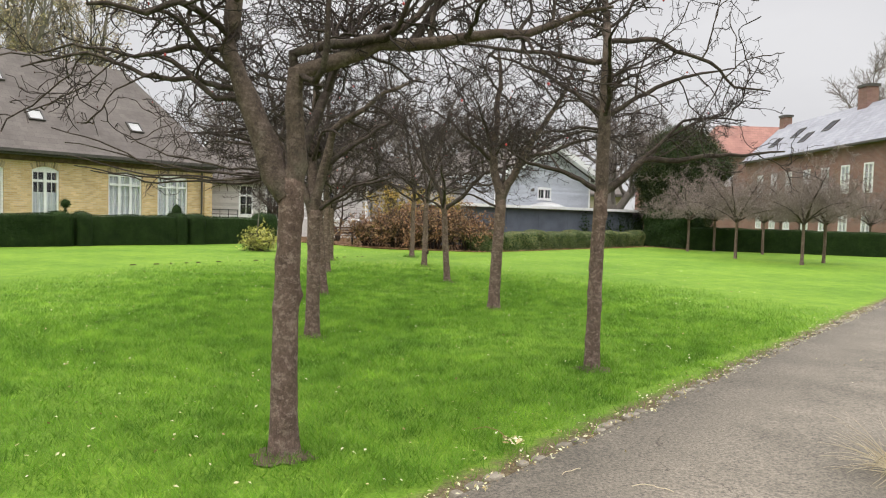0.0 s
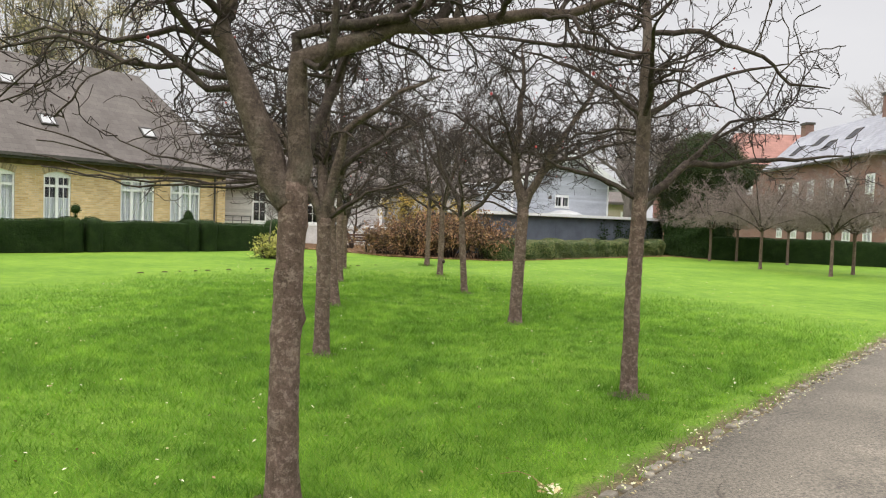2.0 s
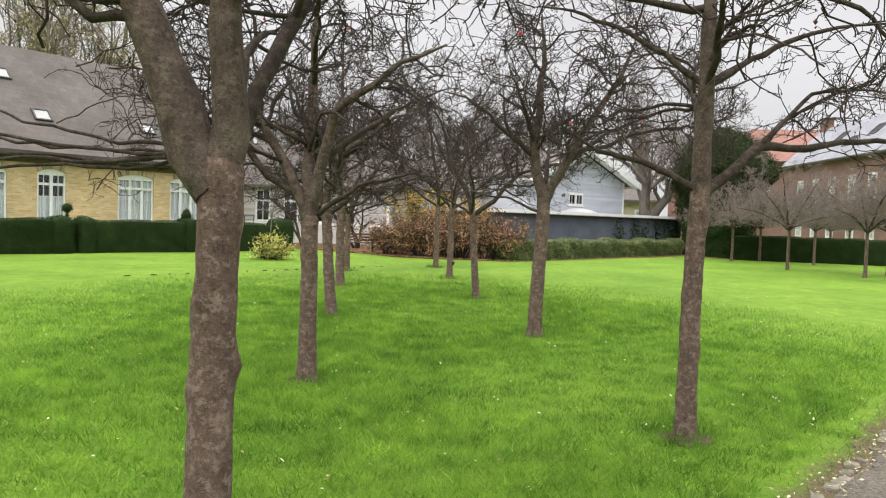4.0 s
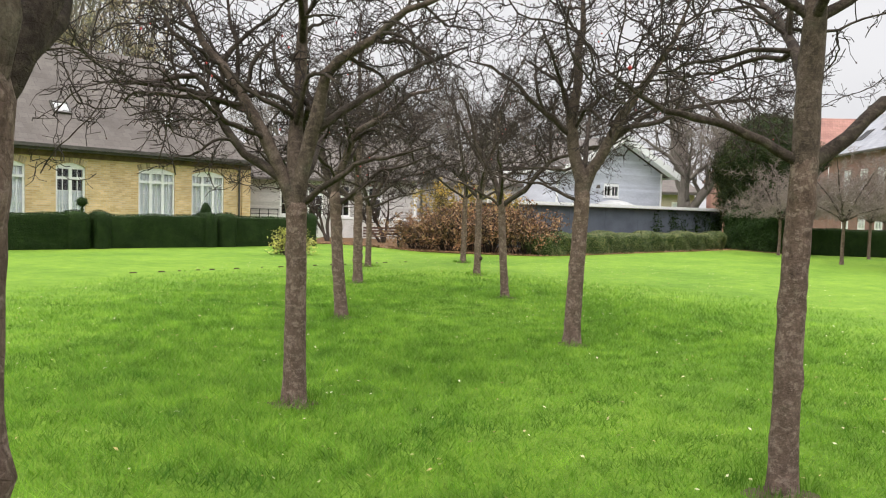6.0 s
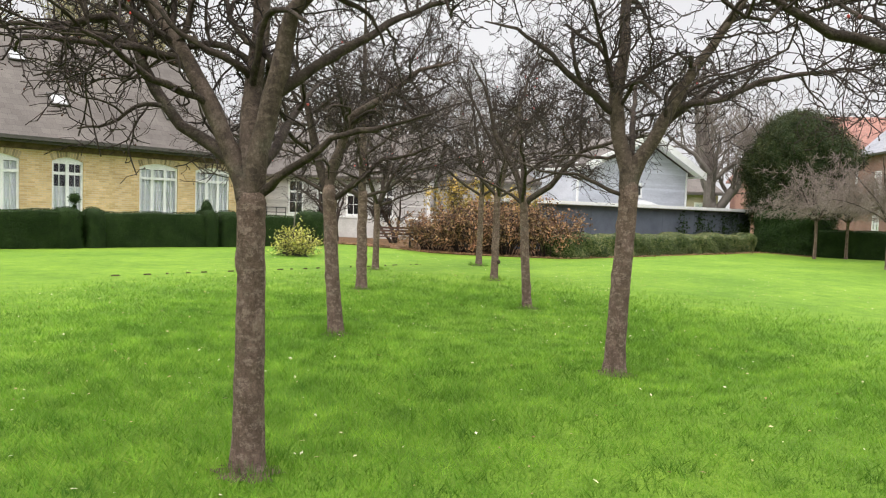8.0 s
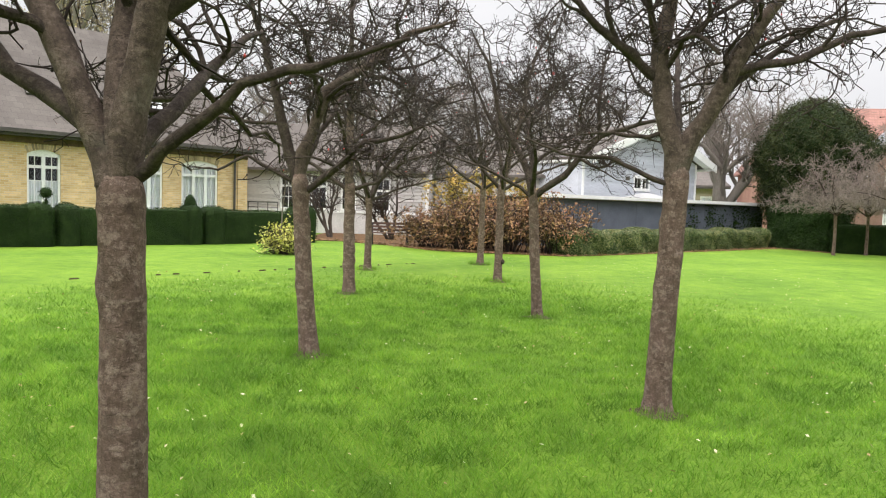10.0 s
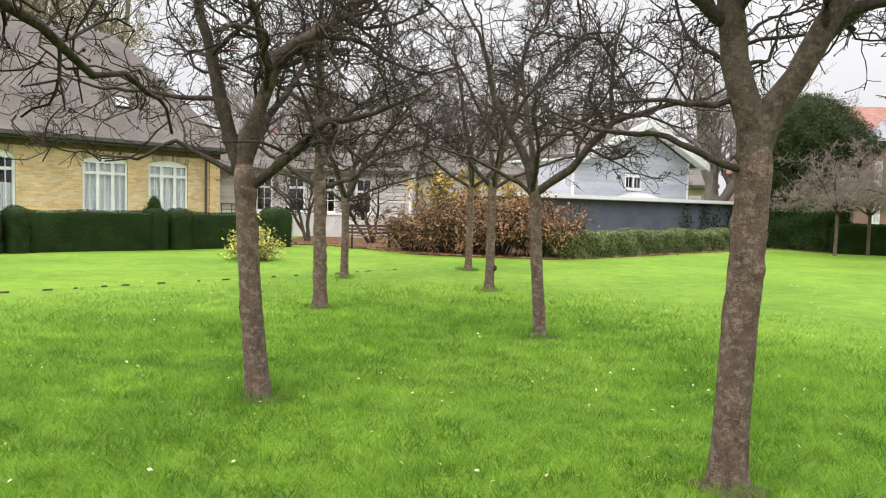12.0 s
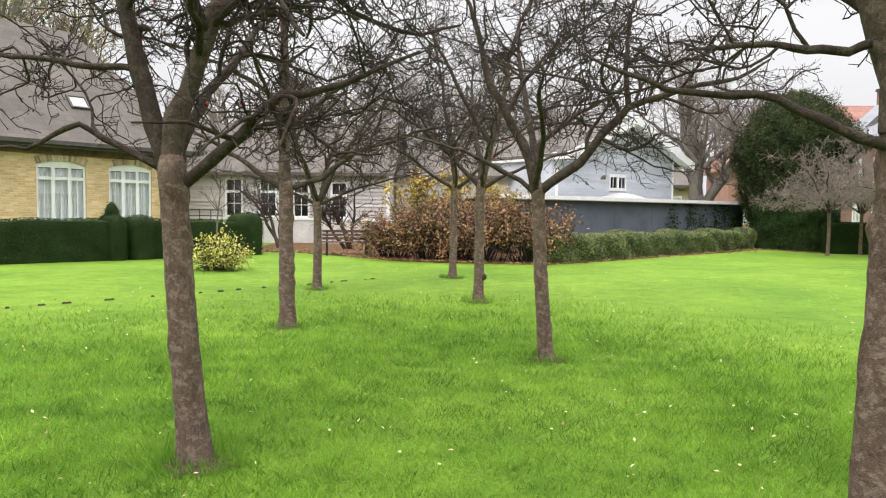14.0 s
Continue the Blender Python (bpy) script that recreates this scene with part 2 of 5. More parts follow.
M_BERRY = surface("red_berry", (0.5, 0.03, 0.03), (0.62, 0.05, 0.04), 20, 90, 0.4, 0.5, 0.1)
M_PALETWIG = surface("pale_grey_twig", (0.165, 0.13, 0.116), (0.285, 0.232, 0.208), 2.0, 30.0, 0.9, 0.1, 0.2)
M_GREYBARK = surface("grey_bark", (0.13, 0.115, 0.10), (0.25, 0.22, 0.19), 2.0, 22.0, 0.9, 0.15, 0.7, 0.03, (1, 1, 0.4))
M_FARTWIG = surface("far_twig_bark", (0.17, 0.14, 0.125), (0.26, 0.22, 0.195), 1.0, 20.0, 0.9, 0.1, 0.2)
M_GRASS = leafy("grass_blade", [(0.105, 0.245, 0.024), (0.155, 0.315, 0.032), (0.20, 0.37, 0.042), (0.135, 0.285, 0.028), (0.25, 0.38, 0.075)], 0.6, 0.15, 1.1, 0.38)
M_DRYGRASS = leafy("dry_grass_blade", [(0.5, 0.42, 0.26), (0.62, 0.53, 0.36), (0.42, 0.33, 0.18)])
M_FALLEN = leafy("fallen_leaf", [(0.50, 0.50, 0.26), (0.62, 0.60, 0.42), (0.40, 0.33, 0.12), (0.22, 0.14, 0.06), (0.45, 0.40, 0.18), (0.60, 0.62, 0.40)])
M_YEW = leafy("yew_needles", [(0.014, 0.030, 0.009), (0.022, 0.046, 0.012), (0.03, 0.06, 0.015), (0.018, 0.038, 0.011)], 0.75, 0.1, 1.3)
# evergreen cores: near-black green that stands in for shade among the needles
M_YEWSHADE = surface("yew_inner_shade", (0.012, 0.024, 0.006), (0.028, 0.052, 0.012), 2.0, 40, 0.8, 0.15, 1.0, 0.05)
M_CONIFER = leafy("conifer_sprays", [(0.018, 0.032, 0.010), (0.034, 0.050, 0.014), (0.060, 0.066, 0.024), (0.028, 0.040, 0.012)], 0.6, 0.2, 0.7)
M_BOXLEAF = leafy("hedge_leaf", [(0.06, 0.095, 0.03), (0.10, 0.14, 0.045), (0.16, 0.19, 0.075), (0.24, 0.235, 0.12), (0.085, 0.115, 0.036)], 0.5, 0.3, 1.0)
# low hedge core: leaf green darkened as the shade between the leaves
M_BOXSHADE = surface("hedge_inner_shade", (0.02, 0.04, 0.012), (0.05, 0.09, 0.025), 2.0, 40, 0.8, 0.15, 1.0, 0.05)
M_BROWNLEAF = leafy("brown_leaf", [(0.23, 0.115, 0.075), (0.31, 0.165, 0.095), (0.36, 0.21, 0.12), (0.17, 0.092, 0.075), (0.40, 0.28, 0.14)], 0.6, 0.2, 0.5)
M_YELLOWLEAF = leafy("ochre_leaf", [(0.45, 0.31, 0.07), (0.52, 0.38, 0.10), (0.36, 0.24, 0.06), (0.40, 0.34, 0.10)], 0.6, 0.2, 0.8)
M_TANLEAF = leafy("tan_leaf", [(0.42, 0.34, 0.20), (0.50, 0.42, 0.27), (0.34, 0.26, 0.15)], 0.7, 0.1)
M_LIMELEAF = leafy("lime_leaf", [(0.52, 0.50, 0.09), (0.62, 0.57, 0.13), (0.36, 0.40, 0.07), (0.66, 0.62, 0.24)], 0.55, 0.3)
M_SOIL = surface("bare_soil", (0.055, 0.042, 0.028), (0.14, 0.115, 0.07), 8, 90, 0.95, 0.1, 0.9, 0.01)
M_LITTER = surface("leaf_litter", (0.07, 0.045, 0.028), (0.21, 0.12, 0.06), 5, 45, 0.95, 0.1, 0.9, 0.02)
M_SETT = surface("granite_sett", (0.15, 0.13, 0.10), (0.29, 0.26, 0.205), 9, 110, 0.85, 0.25, 0.6, 0.004, None, 0.25)
M_YBRICK = brickwork("yellow_brick", (0.54, 0.37, 0.17), (0.74, 0.55, 0.31), (0.60, 0.51, 0.38))
M_ARCHBRICK = surface("arch_brick", (0.30, 0.21, 0.12), (0.60, 0.50, 0.36), 6, 40, 0.9, 0.2, 0.5, 0.004, None, 0.45)
# cornice brick with the overhang's shadow put into its dark colour
M_EAVESHADE = surface("eave_shade_brick", (0.075, 0.050, 0.034), (0.17, 0.115, 0.075), 5, 34, 0.9, 0.15, 0.5, 0.006)
M_RBRICK = brickwork("red_brick", (0.20, 0.105, 0.088), (0.27, 0.145, 0.122), (0.29, 0.24, 0.215))
M_SLATE = brickwork("grey_slate", (0.122, 0.108, 0.100), (0.146, 0.130, 0.121), (0.095, 0.085, 0.079), 0.3, 0.2, 0.006, True, 0.8, 0.3)
M_BLUESLATE = brickwork("blue_slate", (0.25, 0.26, 0.30), (0.31, 0.32, 0.36), (0.18, 0.18, 0.2), 0.35, 0.22, 0.01, True, 0.55, 0.3)
M_REDTILE = brickwork("red_tile", (0.29, 0.15, 0.125), (0.35, 0.185, 0.155), (0.21, 0.115, 0.10), 0.25, 0.3, 0.02, True, 0.8, 0.4)
M_WHITE = surface("white_paint", (0.72, 0.72, 0.71), (0.83, 0.83, 0.82), 2.5, 30, 0.5, 0.4, 0.1, 0.002)
M_CURTAIN = surface("white_net_curtain", (0.74, 0.76, 0.80), (0.86, 0.87, 0.89), 2.0, 14, 0.9, 0.1, 0.3, 0.01, (5, 5, 0.3))
M_GLASS = glass_material()
# near-black stand-in for rooms without light, the shade held in the colour
M_ROOMSHADE = surface("room_shade", (0.03, 0.03, 0.035), (0.06, 0.06, 0.065), 1.0, 8, 0.9)
M_GUTTER = surface("dark_gutter", (0.05, 0.045, 0.04), (0.09, 0.08, 0.07), 4, 30, 0.6, 0.4, 0.2)
M_SIDING = surface("blue_grey_board", (0.45, 0.47, 0.52), (0.56, 0.58, 0.63), 1.2, 18, 0.65, 0.3, 0.25, 0.003, (0.5, 1, 3), 0.10)
M_OLDSIDING = surface("weathered_grey_board", (0.42, 0.40, 0.385), (0.56, 0.535, 0.515), 1.4, 18, 0.8, 0.2, 0.3, 0.003, (0.5, 1, 3), 0.16)
M_GREYWALL = surface("slate_blue_render", (0.085, 0.10, 0.125), (0.125, 0.145, 0.175), 1.2, 24, 0.8, 0.25, 0.3, 0.004)
M_FELT = surface("roof_felt", (0.40, 0.40, 0.40), (0.55, 0.55, 0.54), 0.8, 30, 0.85, 0.2, 0.3)
M_PLINTH = surface("pale_plaster", (0.50, 0.48, 0.46), (0.64, 0.62, 0.60), 1.5, 20, 0.85, 0.2, 0.2)
M_BENCH = surface("brown_bench_wood", (0.07, 0.04, 0.032), (0.13, 0.075, 0.058), 4, 40, 0.7, 0.3, 0.4, 0.003, (1, 6, 6), 0.2)
M_IRON = surface("dark_iron", (0.02, 0.02, 0.022), (0.05, 0.05, 0.05), 6, 50, 0.5, 0.4, 0.2, 0.002, None, 0, 0.6)
M_BEIGE = surface("beige_plaster", (0.36, 0.31, 0.24), (0.46, 0.40, 0.32), 1.0, 20, 0.85, 0.2, 0.2)
M_PINK = surface("pale_red_plaster", (0.36, 0.19, 0.165), (0.46, 0.25, 0.215), 1.0, 20, 0.85, 0.2, 0.2)


# ---- mesh helpers ----
class Mesh:
    """Collects vertices and faces for one mesh."""

    def __init__(self):
        self.v, self.f = [], []

    def add(self, verts, faces):
        k = len(self.v)
        self.v += [tuple(p) for p in verts]
        self.f += [tuple(i + k for i in f) for f in faces]
        return self

    def box(self, x0, x1, y0, y1, z0, z1, m=None):
        vs = [Vector((x, y, z)) for z in (z0, z1) for x, y in ((x0, y0), (x1, y0), (x1, y1), (x0, y1))]
        if m:
            vs = [m @ p for p in vs]
        return self.add(vs, [(3, 2, 1, 0), (4, 5, 6, 7), (0, 1, 5, 4), (1, 2, 6, 5), (2, 3, 7, 6), (3, 0, 4, 7)])

    def prism(self, outline, a, b, axis="y"):
        """An outline in two axes, drawn out along the third from a to b."""
        put = {"y": lambda p, q, w: (p, w, q), "z": lambda p, q, w: (p, q, w), "x": lambda p, q, w: (w, p, q)}[axis]
        n = len(outline)
        vs = [put(p, q, a) for p, q in outline] + [put(p, q, b) for p, q in outline]
        fs = [tuple(range(n)), tuple(range(2 * n - 1, n - 1, -1))] + [((i + 1) % n, i, n + i, n + (i + 1) % n) for i in range(n)]
        return self.add(vs, fs)

    def welded(self):
        """Joins the corners that meet, so that the pieces of a wall are one body."""
        seen, to, kept = {}, [], []
        for p in self.v:
            key = tuple(round(c, 4) for c in p)
            if key not in seen:
                seen[key] = len(kept)
                kept.append(p)
            to.append(seen[key])
        self.v, self.f = kept, [tuple(to[i] for i in f) for f in self.f]
        return self

    def tube(self, pts, radii, sides=8):
        v, f = tubes(np.array([pts], float), np.array([radii], float), sides)
        return self.add(v.tolist(), f.tolist())

    def data(self, name):
        me = bpy.data.meshes.new(name)
        me.from_pydata(self.v, [], self.f)
        me.update()
        b = bmesh.new()
        b.from_mesh(me)
        bmesh.ops.recalc_face_normals(b, faces=b.faces)
        b.to_mesh(me)
        b.free()
        return me


def tubes(pts, rad, sides):
    """Tubes of equal count of points: pts (N, K, 3), rad (N, K). Gives vertices and quads."""
    n, k, _ = pts.shape
    tan = np.gradient(pts, axis=1)
    tan /= np.linalg.norm(tan, axis=2, keepdims=True) + 1e-9
    ref = np.where(np.abs(tan[:, :1, 2:3]) > 0.9, np.array([1.0, 0, 0]), np.array([0, 0, 1.0]))
    ref = np.repeat(ref, k, axis=1)
    a = np.cross(tan, ref)
    a /= np.linalg.norm(a, axis=2, keepdims=True) + 1e-9
    b = np.cross(tan, a)
    ang = np.arange(sides) * 2 * np.pi / sides
    ring = a[:, :, None] * np.cos(ang)[None, None, :, None] + b[:, :, None] * np.sin(ang)[None, None, :, None]
    v = (pts[:, :, None] + ring * rad[:, :, None, None]).reshape(-1, 3)
    i, j, s = np.meshgrid(np.arange(n), np.arange(k - 1), np.arange(sides), indexing="ij")
    base, nxt = i * k * sides + j * sides, (s + 1) % sides
    f = np.stack([base + s, base + nxt, base + sides + nxt, base + sides + s], -1).reshape(-1, 4)
    return v, f


def raw_mesh(name, verts, faces, mat, smooth=False):
    """A mesh from arrays, all faces of one count of corners."""
    me = bpy.data.meshes.new(name)
    nv, nf, c = len(verts), len(faces), faces.shape[1]
    me.vertices.add(nv)
    me.vertices.foreach_set("co", np.asarray(verts, np.float32).ravel())
    me.loops.add(nf * c)
    me.loops.foreach_set("vertex_index", np.asarray(faces, np.int32).ravel())
    me.polygons.add(nf)
    me.polygons.foreach_set("loop_start", np.arange(0, nf * c, c, dtype=np.int32))
    if smooth:
        me.polygons.foreach_set("use_smooth", np.ones(nf, bool))
    me.update(calc_edges=True)
    me.materials.append(mat)
    return me


def under(ob, parent):
    ob.parent = parent
    return ob


def part(name, mesh, mat, parent, label="", smooth=False):
    """Links a Mesh, or ready mesh data, as one object under a thing."""
    if isinstance(mesh, Mesh):
        mesh = mesh.data(name)
        mesh.materials.append(mat)
        if smooth:
            mesh.polygons.foreach_set("use_smooth", [True] * len(mesh.polygons))
    ob = new(name, mesh)
    if parent:
        ob.parent = parent
    return tagged(ob, label)


def empty(name, m, label, category, group="", kind=""):
    ob = new(name)
    ob.matrix_world = m
    return tagged(ob, label, category, group, kind)


def along(p, q):
    """A frame at p whose local x runs on the ground to q, and y to the far side."""
    return pose(p[0], p[1], 0, 0, 0, math.degrees(math.atan2(q[1] - p[1], q[0] - p[0])))


# ---- ground, path, border ----
def ground_sheet():
    fine = np.concatenate([np.linspace(-600, -40, 8), np.linspace(-34, 34, 69), np.linspace(40, 600, 8)])
    xs, ys = fine, fine + 18
    gx, gy = np.meshgrid(xs, ys, indexing="ij")
    gz = 0.012 * np.sin(gx * 0.9 + 1.3 * np.sin(gy * 0.31)) * np.cos(gy * 0.7) - 0.012
    v = np.stack([gx, gy, gz], -1).reshape(-1, 3)
    nx, ny = len(xs), len(ys)
    i, j = np.meshgrid(np.arange(nx - 1), np.arange(ny - 1), indexing="ij")
    k = (i * ny + j).ravel()
    f = np.stack([k, k + ny, k + ny + 1, k + 1], -1)
    ob = new("ground", raw_mesh("ground", v, f, M_LAWN, True))
    return tagged(ob, "bright green mown lawn with worn soil beside the path", "lawn", kind="structure")


def on_path(s, w, z=0.0):
    """A place s metres along the path's lawn edge and w metres across it."""
    return (0.30 + s * PATH_DIR[0] + w * PATH_N[0], 3.60 + s * PATH_DIR[1] + w * PATH_N[1], z)


def path_slab():
    rng = random.Random(4)
    me = Mesh()
    n = 120
    left = [on_path(-12 + i * 0.34, 0.02 * rng.uniform(-1, 1)) for i in range(n)]
    mids = [on_path(-12 + i * 0.34, PATH_WIDE / 2) for i in range(n)]
    right = [on_path(-12 + i * 0.34, PATH_WIDE + 0.04 * rng.uniform(-1, 1)) for i in range(n)]
    vs, fs = [], []
    for a, b, c in zip(left, mids, right):
        vs += [(a[0], a[1], -0.05), (a[0], a[1], 0.012), (b[0], b[1], 0.03), (c[0], c[1], 0.012), (c[0], c[1], -0.05)]
    for i in range(n - 1):
        for j in range(4):
            fs.append((i * 5 + j, i * 5 + j + 1, i * 5 + j + 6, i * 5 + j + 5))
    me.add(vs, fs)
    ob = part("path", me, M_ASPHALT, None, smooth=True)
    return tagged(ob, "grey-brown worn asphalt footpath with fine cracks", "path", kind="structure")


ground_sheet()
path_slab()

TREES = {
    "L1": (-0.863, 4.06), "L2": (-1.477, 8.048), "L3": (-2.105, 12.19), "L4": (-2.859, 16.692), "L5": (-3.45, 20.63),
    "R1": (1.538, 6.82), "R2": (0.798, 10.984), "R3": (0.045, 15.15), "R4": (-0.639, 19.33), "R5": (-1.204, 23.12),
}
FAR_TREES = [(11.3, 33.7), (12.9, 34.7), (11.55, 28.6), (14.4, 32.7), (12.65, 25.4), (14.2, 26.9)]


def clear_of_path(x, y, margin):
    d = x * PATH_N[0] + y * PATH_N[1] - PATH_EDGE
    return (d < -margin) | (d > PATH_WIDE + margin)


def soft_noise(x, y, cell, seed):
    """Smooth random values from 0 to 1 over the plan."""
    rng = np.random.default_rng(seed)
    table = rng.random((257, 257))
    u, v = (x + 400) / cell, (y + 400) / cell
    i, j = np.floor(u).astype(int), np.floor(v).astype(int)
    a, b = u - i, v - j
    a, b = a * a * (3 - 2 * a), b * b * (3 - 2 * b)
    i, j = i % 256, j % 256
    return (table[i, j] * (1 - a) + table[i + 1, j] * a) * (1 - b) + (table[i, j + 1] * (1 - a) + table[i + 1, j + 1] * a) * b


def blades(name, count, xr, yr, height, width, seed, mat, label, category, lean=1.0, keep=None, round_trees=False):
    rng = np.random.default_rng(seed)
    x, y = rng.uniform(*xr, count), rng.uniform(*yr, count)
    if round_trees:
        spot = np.array(list(TREES.values()))[rng.integers(0, len(TREES), count)]
        turn, reach = rng.uniform(0, 2 * np.pi, count), 0.09 + np.abs(rng.normal(0, 0.09, count))
        x, y = spot[:, 0] + np.cos(turn) * reach, spot[:, 1] + np.sin(turn) * reach * 0.9
    ok = clear_of_path(x, y, 0.05)
    d = x * PATH_N[0] + y * PATH_N[1] - PATH_EDGE
    ok &= (d < 0) & ((d < -0.12 - 0.34 * soft_noise(x, y, 0.35, 77)) | (rng.random(count) < 0.16)) | (d > PATH_WIDE + 0.05)
    if keep is not None:
        ok &= keep(x, y, rng.random(count))
    for tx, ty in TREES.values():
        r = np.hypot(x - tx, y - ty)
        ok &= (r > 0.085) & ((r > 0.2) | (rng.random(count) < 0.28))
    x, y = x[ok], y[ok]
    n = len(x)
    clump = soft_noise(x, y, 0.22, seed) * 0.6 + soft_noise(x, y, 0.07, seed + 1) * 0.4
    patch = 0.3 + 1.5 * np.clip(clump, 0, 1) * (0.6 + 0.8 * soft_noise(x, y, 1.3, seed + 2))
    h = height * rng.uniform(0.55, 1.3, n) * patch
    a, t = rng.uniform(0, 2 * np.pi, n), rng.uniform(0, 2 * np.pi, n)
    w = width * rng.uniform(0.6, 1.3, n)
    out = h * lean * rng.uniform(0.2, 1.4, n)
    base = np.stack([x, y, np.full(n, -0.012)], -1)
    side = np.stack([np.cos(a), np.sin(a), np.zeros(n)], -1) * w[:, None]
    tip = base + np.stack([np.cos(t) * out, np.sin(t) * out, h + 0.012], -1)
    v = np.stack([base - side, base + side, tip], 1).reshape(-1, 3)
    f = np.arange(3 * n).reshape(-1, 3)
    ob = new(name, raw_mesh(name, v, f, mat))
    return tagged(ob, label, category, kind="stuff")


blades("lawn_grass", 1250000, (-8.5, 8.5), (-3.0, 24.0), 0.047, 0.0034, 11, M_GRASS, "short bright green mown grass of the lawn", "grass", 1.5,
       keep=lambda x, y, chance: chance < np.clip(1.75 - np.hypot((x - 0.2 + 0.09 * y) / 4.8, (y - 8.0) / 7.4), 0, 1) ** 1.3)

blades("tree_foot_grass", 9000, (0, 1), (0, 1), 0.07, 0.003, 13, M_GRASS, "longer uncut grass round the feet of the trees", "grass", 0.5, None, True)


# ---- trees ----
def grow(rng, start, way, length, r0, r1, k, wiggle, lift):
    """Crooked branches from given starts: points (N, k, 3) and radii (N, k)."""
    n = len(start)
    pts = np.empty((n, k, 3))
    pts[:, 0] = start
    d = way / (np.linalg.norm(way, axis=1, keepdims=True) + 1e-9)
    for i in range(1, k):
        d = d + rng.normal(0, wiggle, (n, 3))
        d[:, 2] += lift
        d /= np.linalg.norm(d, axis=1, keepdims=True) + 1e-9
        pts[:, i] = pts[:, i - 1] + d * (length / (k - 1))[:, None]
    s = np.linspace(0, 1, k)[None]
    return pts, r0[:, None] * (1 - s) + r1[:, None] * s


def sprout(rng, pts, rad, count, lo, hi, spread, up, lengths, slim, k, wiggle, lift, thin):
    """New branches along older ones, chosen by chance, longer ones first."""
    n, kk, _ = pts.shape
    span = np.linalg.norm(np.diff(pts, axis=1), axis=2).sum(1)
    who = rng.choice(n, count, p=span / span.sum())
    u = rng.uniform(lo, hi, count) * (kk - 1)
    i = np.minimum(u.astype(int), kk - 2)
    w = (u - i)[:, None]
    a, b = pts[who, i], pts[who, i + 1]
    start = a * (1 - w) + b * w
    tan = (b - a) / (np.linalg.norm(b - a, axis=1, keepdims=True) + 1e-9)
    side = np.cross(tan, rng.normal(0, 1, (count, 3)))
    side /= np.linalg.norm(side, axis=1, keepdims=True) + 1e-9
    way = tan * (1 - spread) + side * spread + np.array([0, 0, up])
    r = (rad[who, i] * (1 - w[:, 0]) + rad[who, i + 1] * w[:, 0]) * slim
    length = rng.uniform(*lengths, count)
    return grow(rng, start, way, length, r, np.maximum(r * thin, 0.0012), k, wiggle, lift)


def seeds_mesh(rng, tips, size):
    """Small eight-sided buds at the given places."""
    n = len(tips)
    o = np.array([[1, 0, 0], [0, 1, 0], [-1, 0, 0], [0, -1, 0], [0, 0, 1.2], [0, 0, -1.2]])
    v = (tips[:, None] + o[None] * (size * rng.uniform(0.6, 1.4, n))[:, None, None]).reshape(-1, 3)
    t = np.array([[0, 1, 4], [1, 2, 4], [2, 3, 4], [3, 0, 4], [1, 0, 5], [2, 1, 5], [3, 2, 5], [0, 3, 5]])
    f = (np.arange(n)[:, None, None] * 6 + t[None]).reshape(-1, 3)
    return v, f


def trunk_mesh(rng, radius, height, lean, flare=1.45, sides=18, rings=34, knots=9, ox=0.0):
    """A round stem with a flared foot, a swollen head, knots and dents."""
    z = np.linspace(0, 1, rings)
    prof = radius * (1 + (flare - 1) * np.exp(-z * 14) - 0.12 * z + 0.08 * np.exp(-((z - 0.95) / 0.12) ** 2)) * np.sqrt(np.clip(1 - (np.clip(z - 0.93, 0, 1) / 0.075) ** 2, 0.12, 1))
    ang = np.arange(sides) * 2 * np.pi / sides
    bend = 0.02 * np.sin(z * 3.1 + rng.uniform(0, 6)) * z
    cx, cy = lean[0] * z + bend + ox, lean[1] * z
    rough = rng.normal(0, 0.02, (rings, sides))
    rough = rough + 0.07 * np.sin(ang * 3 + z[:, None] * 5 + rng.uniform(0, 6)) * np.exp(-z[:, None] * 6) + 0.035 * np.sin(ang * 2 + z[:, None] * 4)
    for _ in range(knots):
        kz, ka, ks = rng.uniform(0.15, 0.98), rng.uniform(0, 2 * np.pi), rng.uniform(0.12, 0.34)
        da = np.angle(np.exp(1j * (ang - ka)))
        rough = rough + ks * np.exp(-((z[:, None] - kz) * height / 0.045) ** 2 - (da[None] / 0.42) ** 2)
    r = prof[:, None] * (1 + rough)
    v = np.stack([cx[:, None] + r * np.cos(ang), cy[:, None] + r * np.sin(ang), np.repeat((z * (height + 0.05) - 0.05)[:, None], sides, 1)], -1).reshape(-1, 3)
    i, s = np.meshgrid(np.arange(rings - 1), np.arange(sides), indexing="ij")
    f = np.stack([i * sides + s, i * sides + (s + 1) % sides, (i + 1) * sides + (s + 1) % sides, (i + 1) * sides + s], -1).reshape(-1, 4)
    return v, f


def limb(rng, foot, azimuth, elev0, elev1, length, r, k=12, crook=0.10):
    """One plain limb, whose climb changes evenly from elev0 to elev1 on the way."""
    steps = [(elev0 + (elev1 - elev0) * q / 5, length / 6) for q in range(6)]
    return bough(rng, foot, azimuth, steps, r, k, crook * 90)


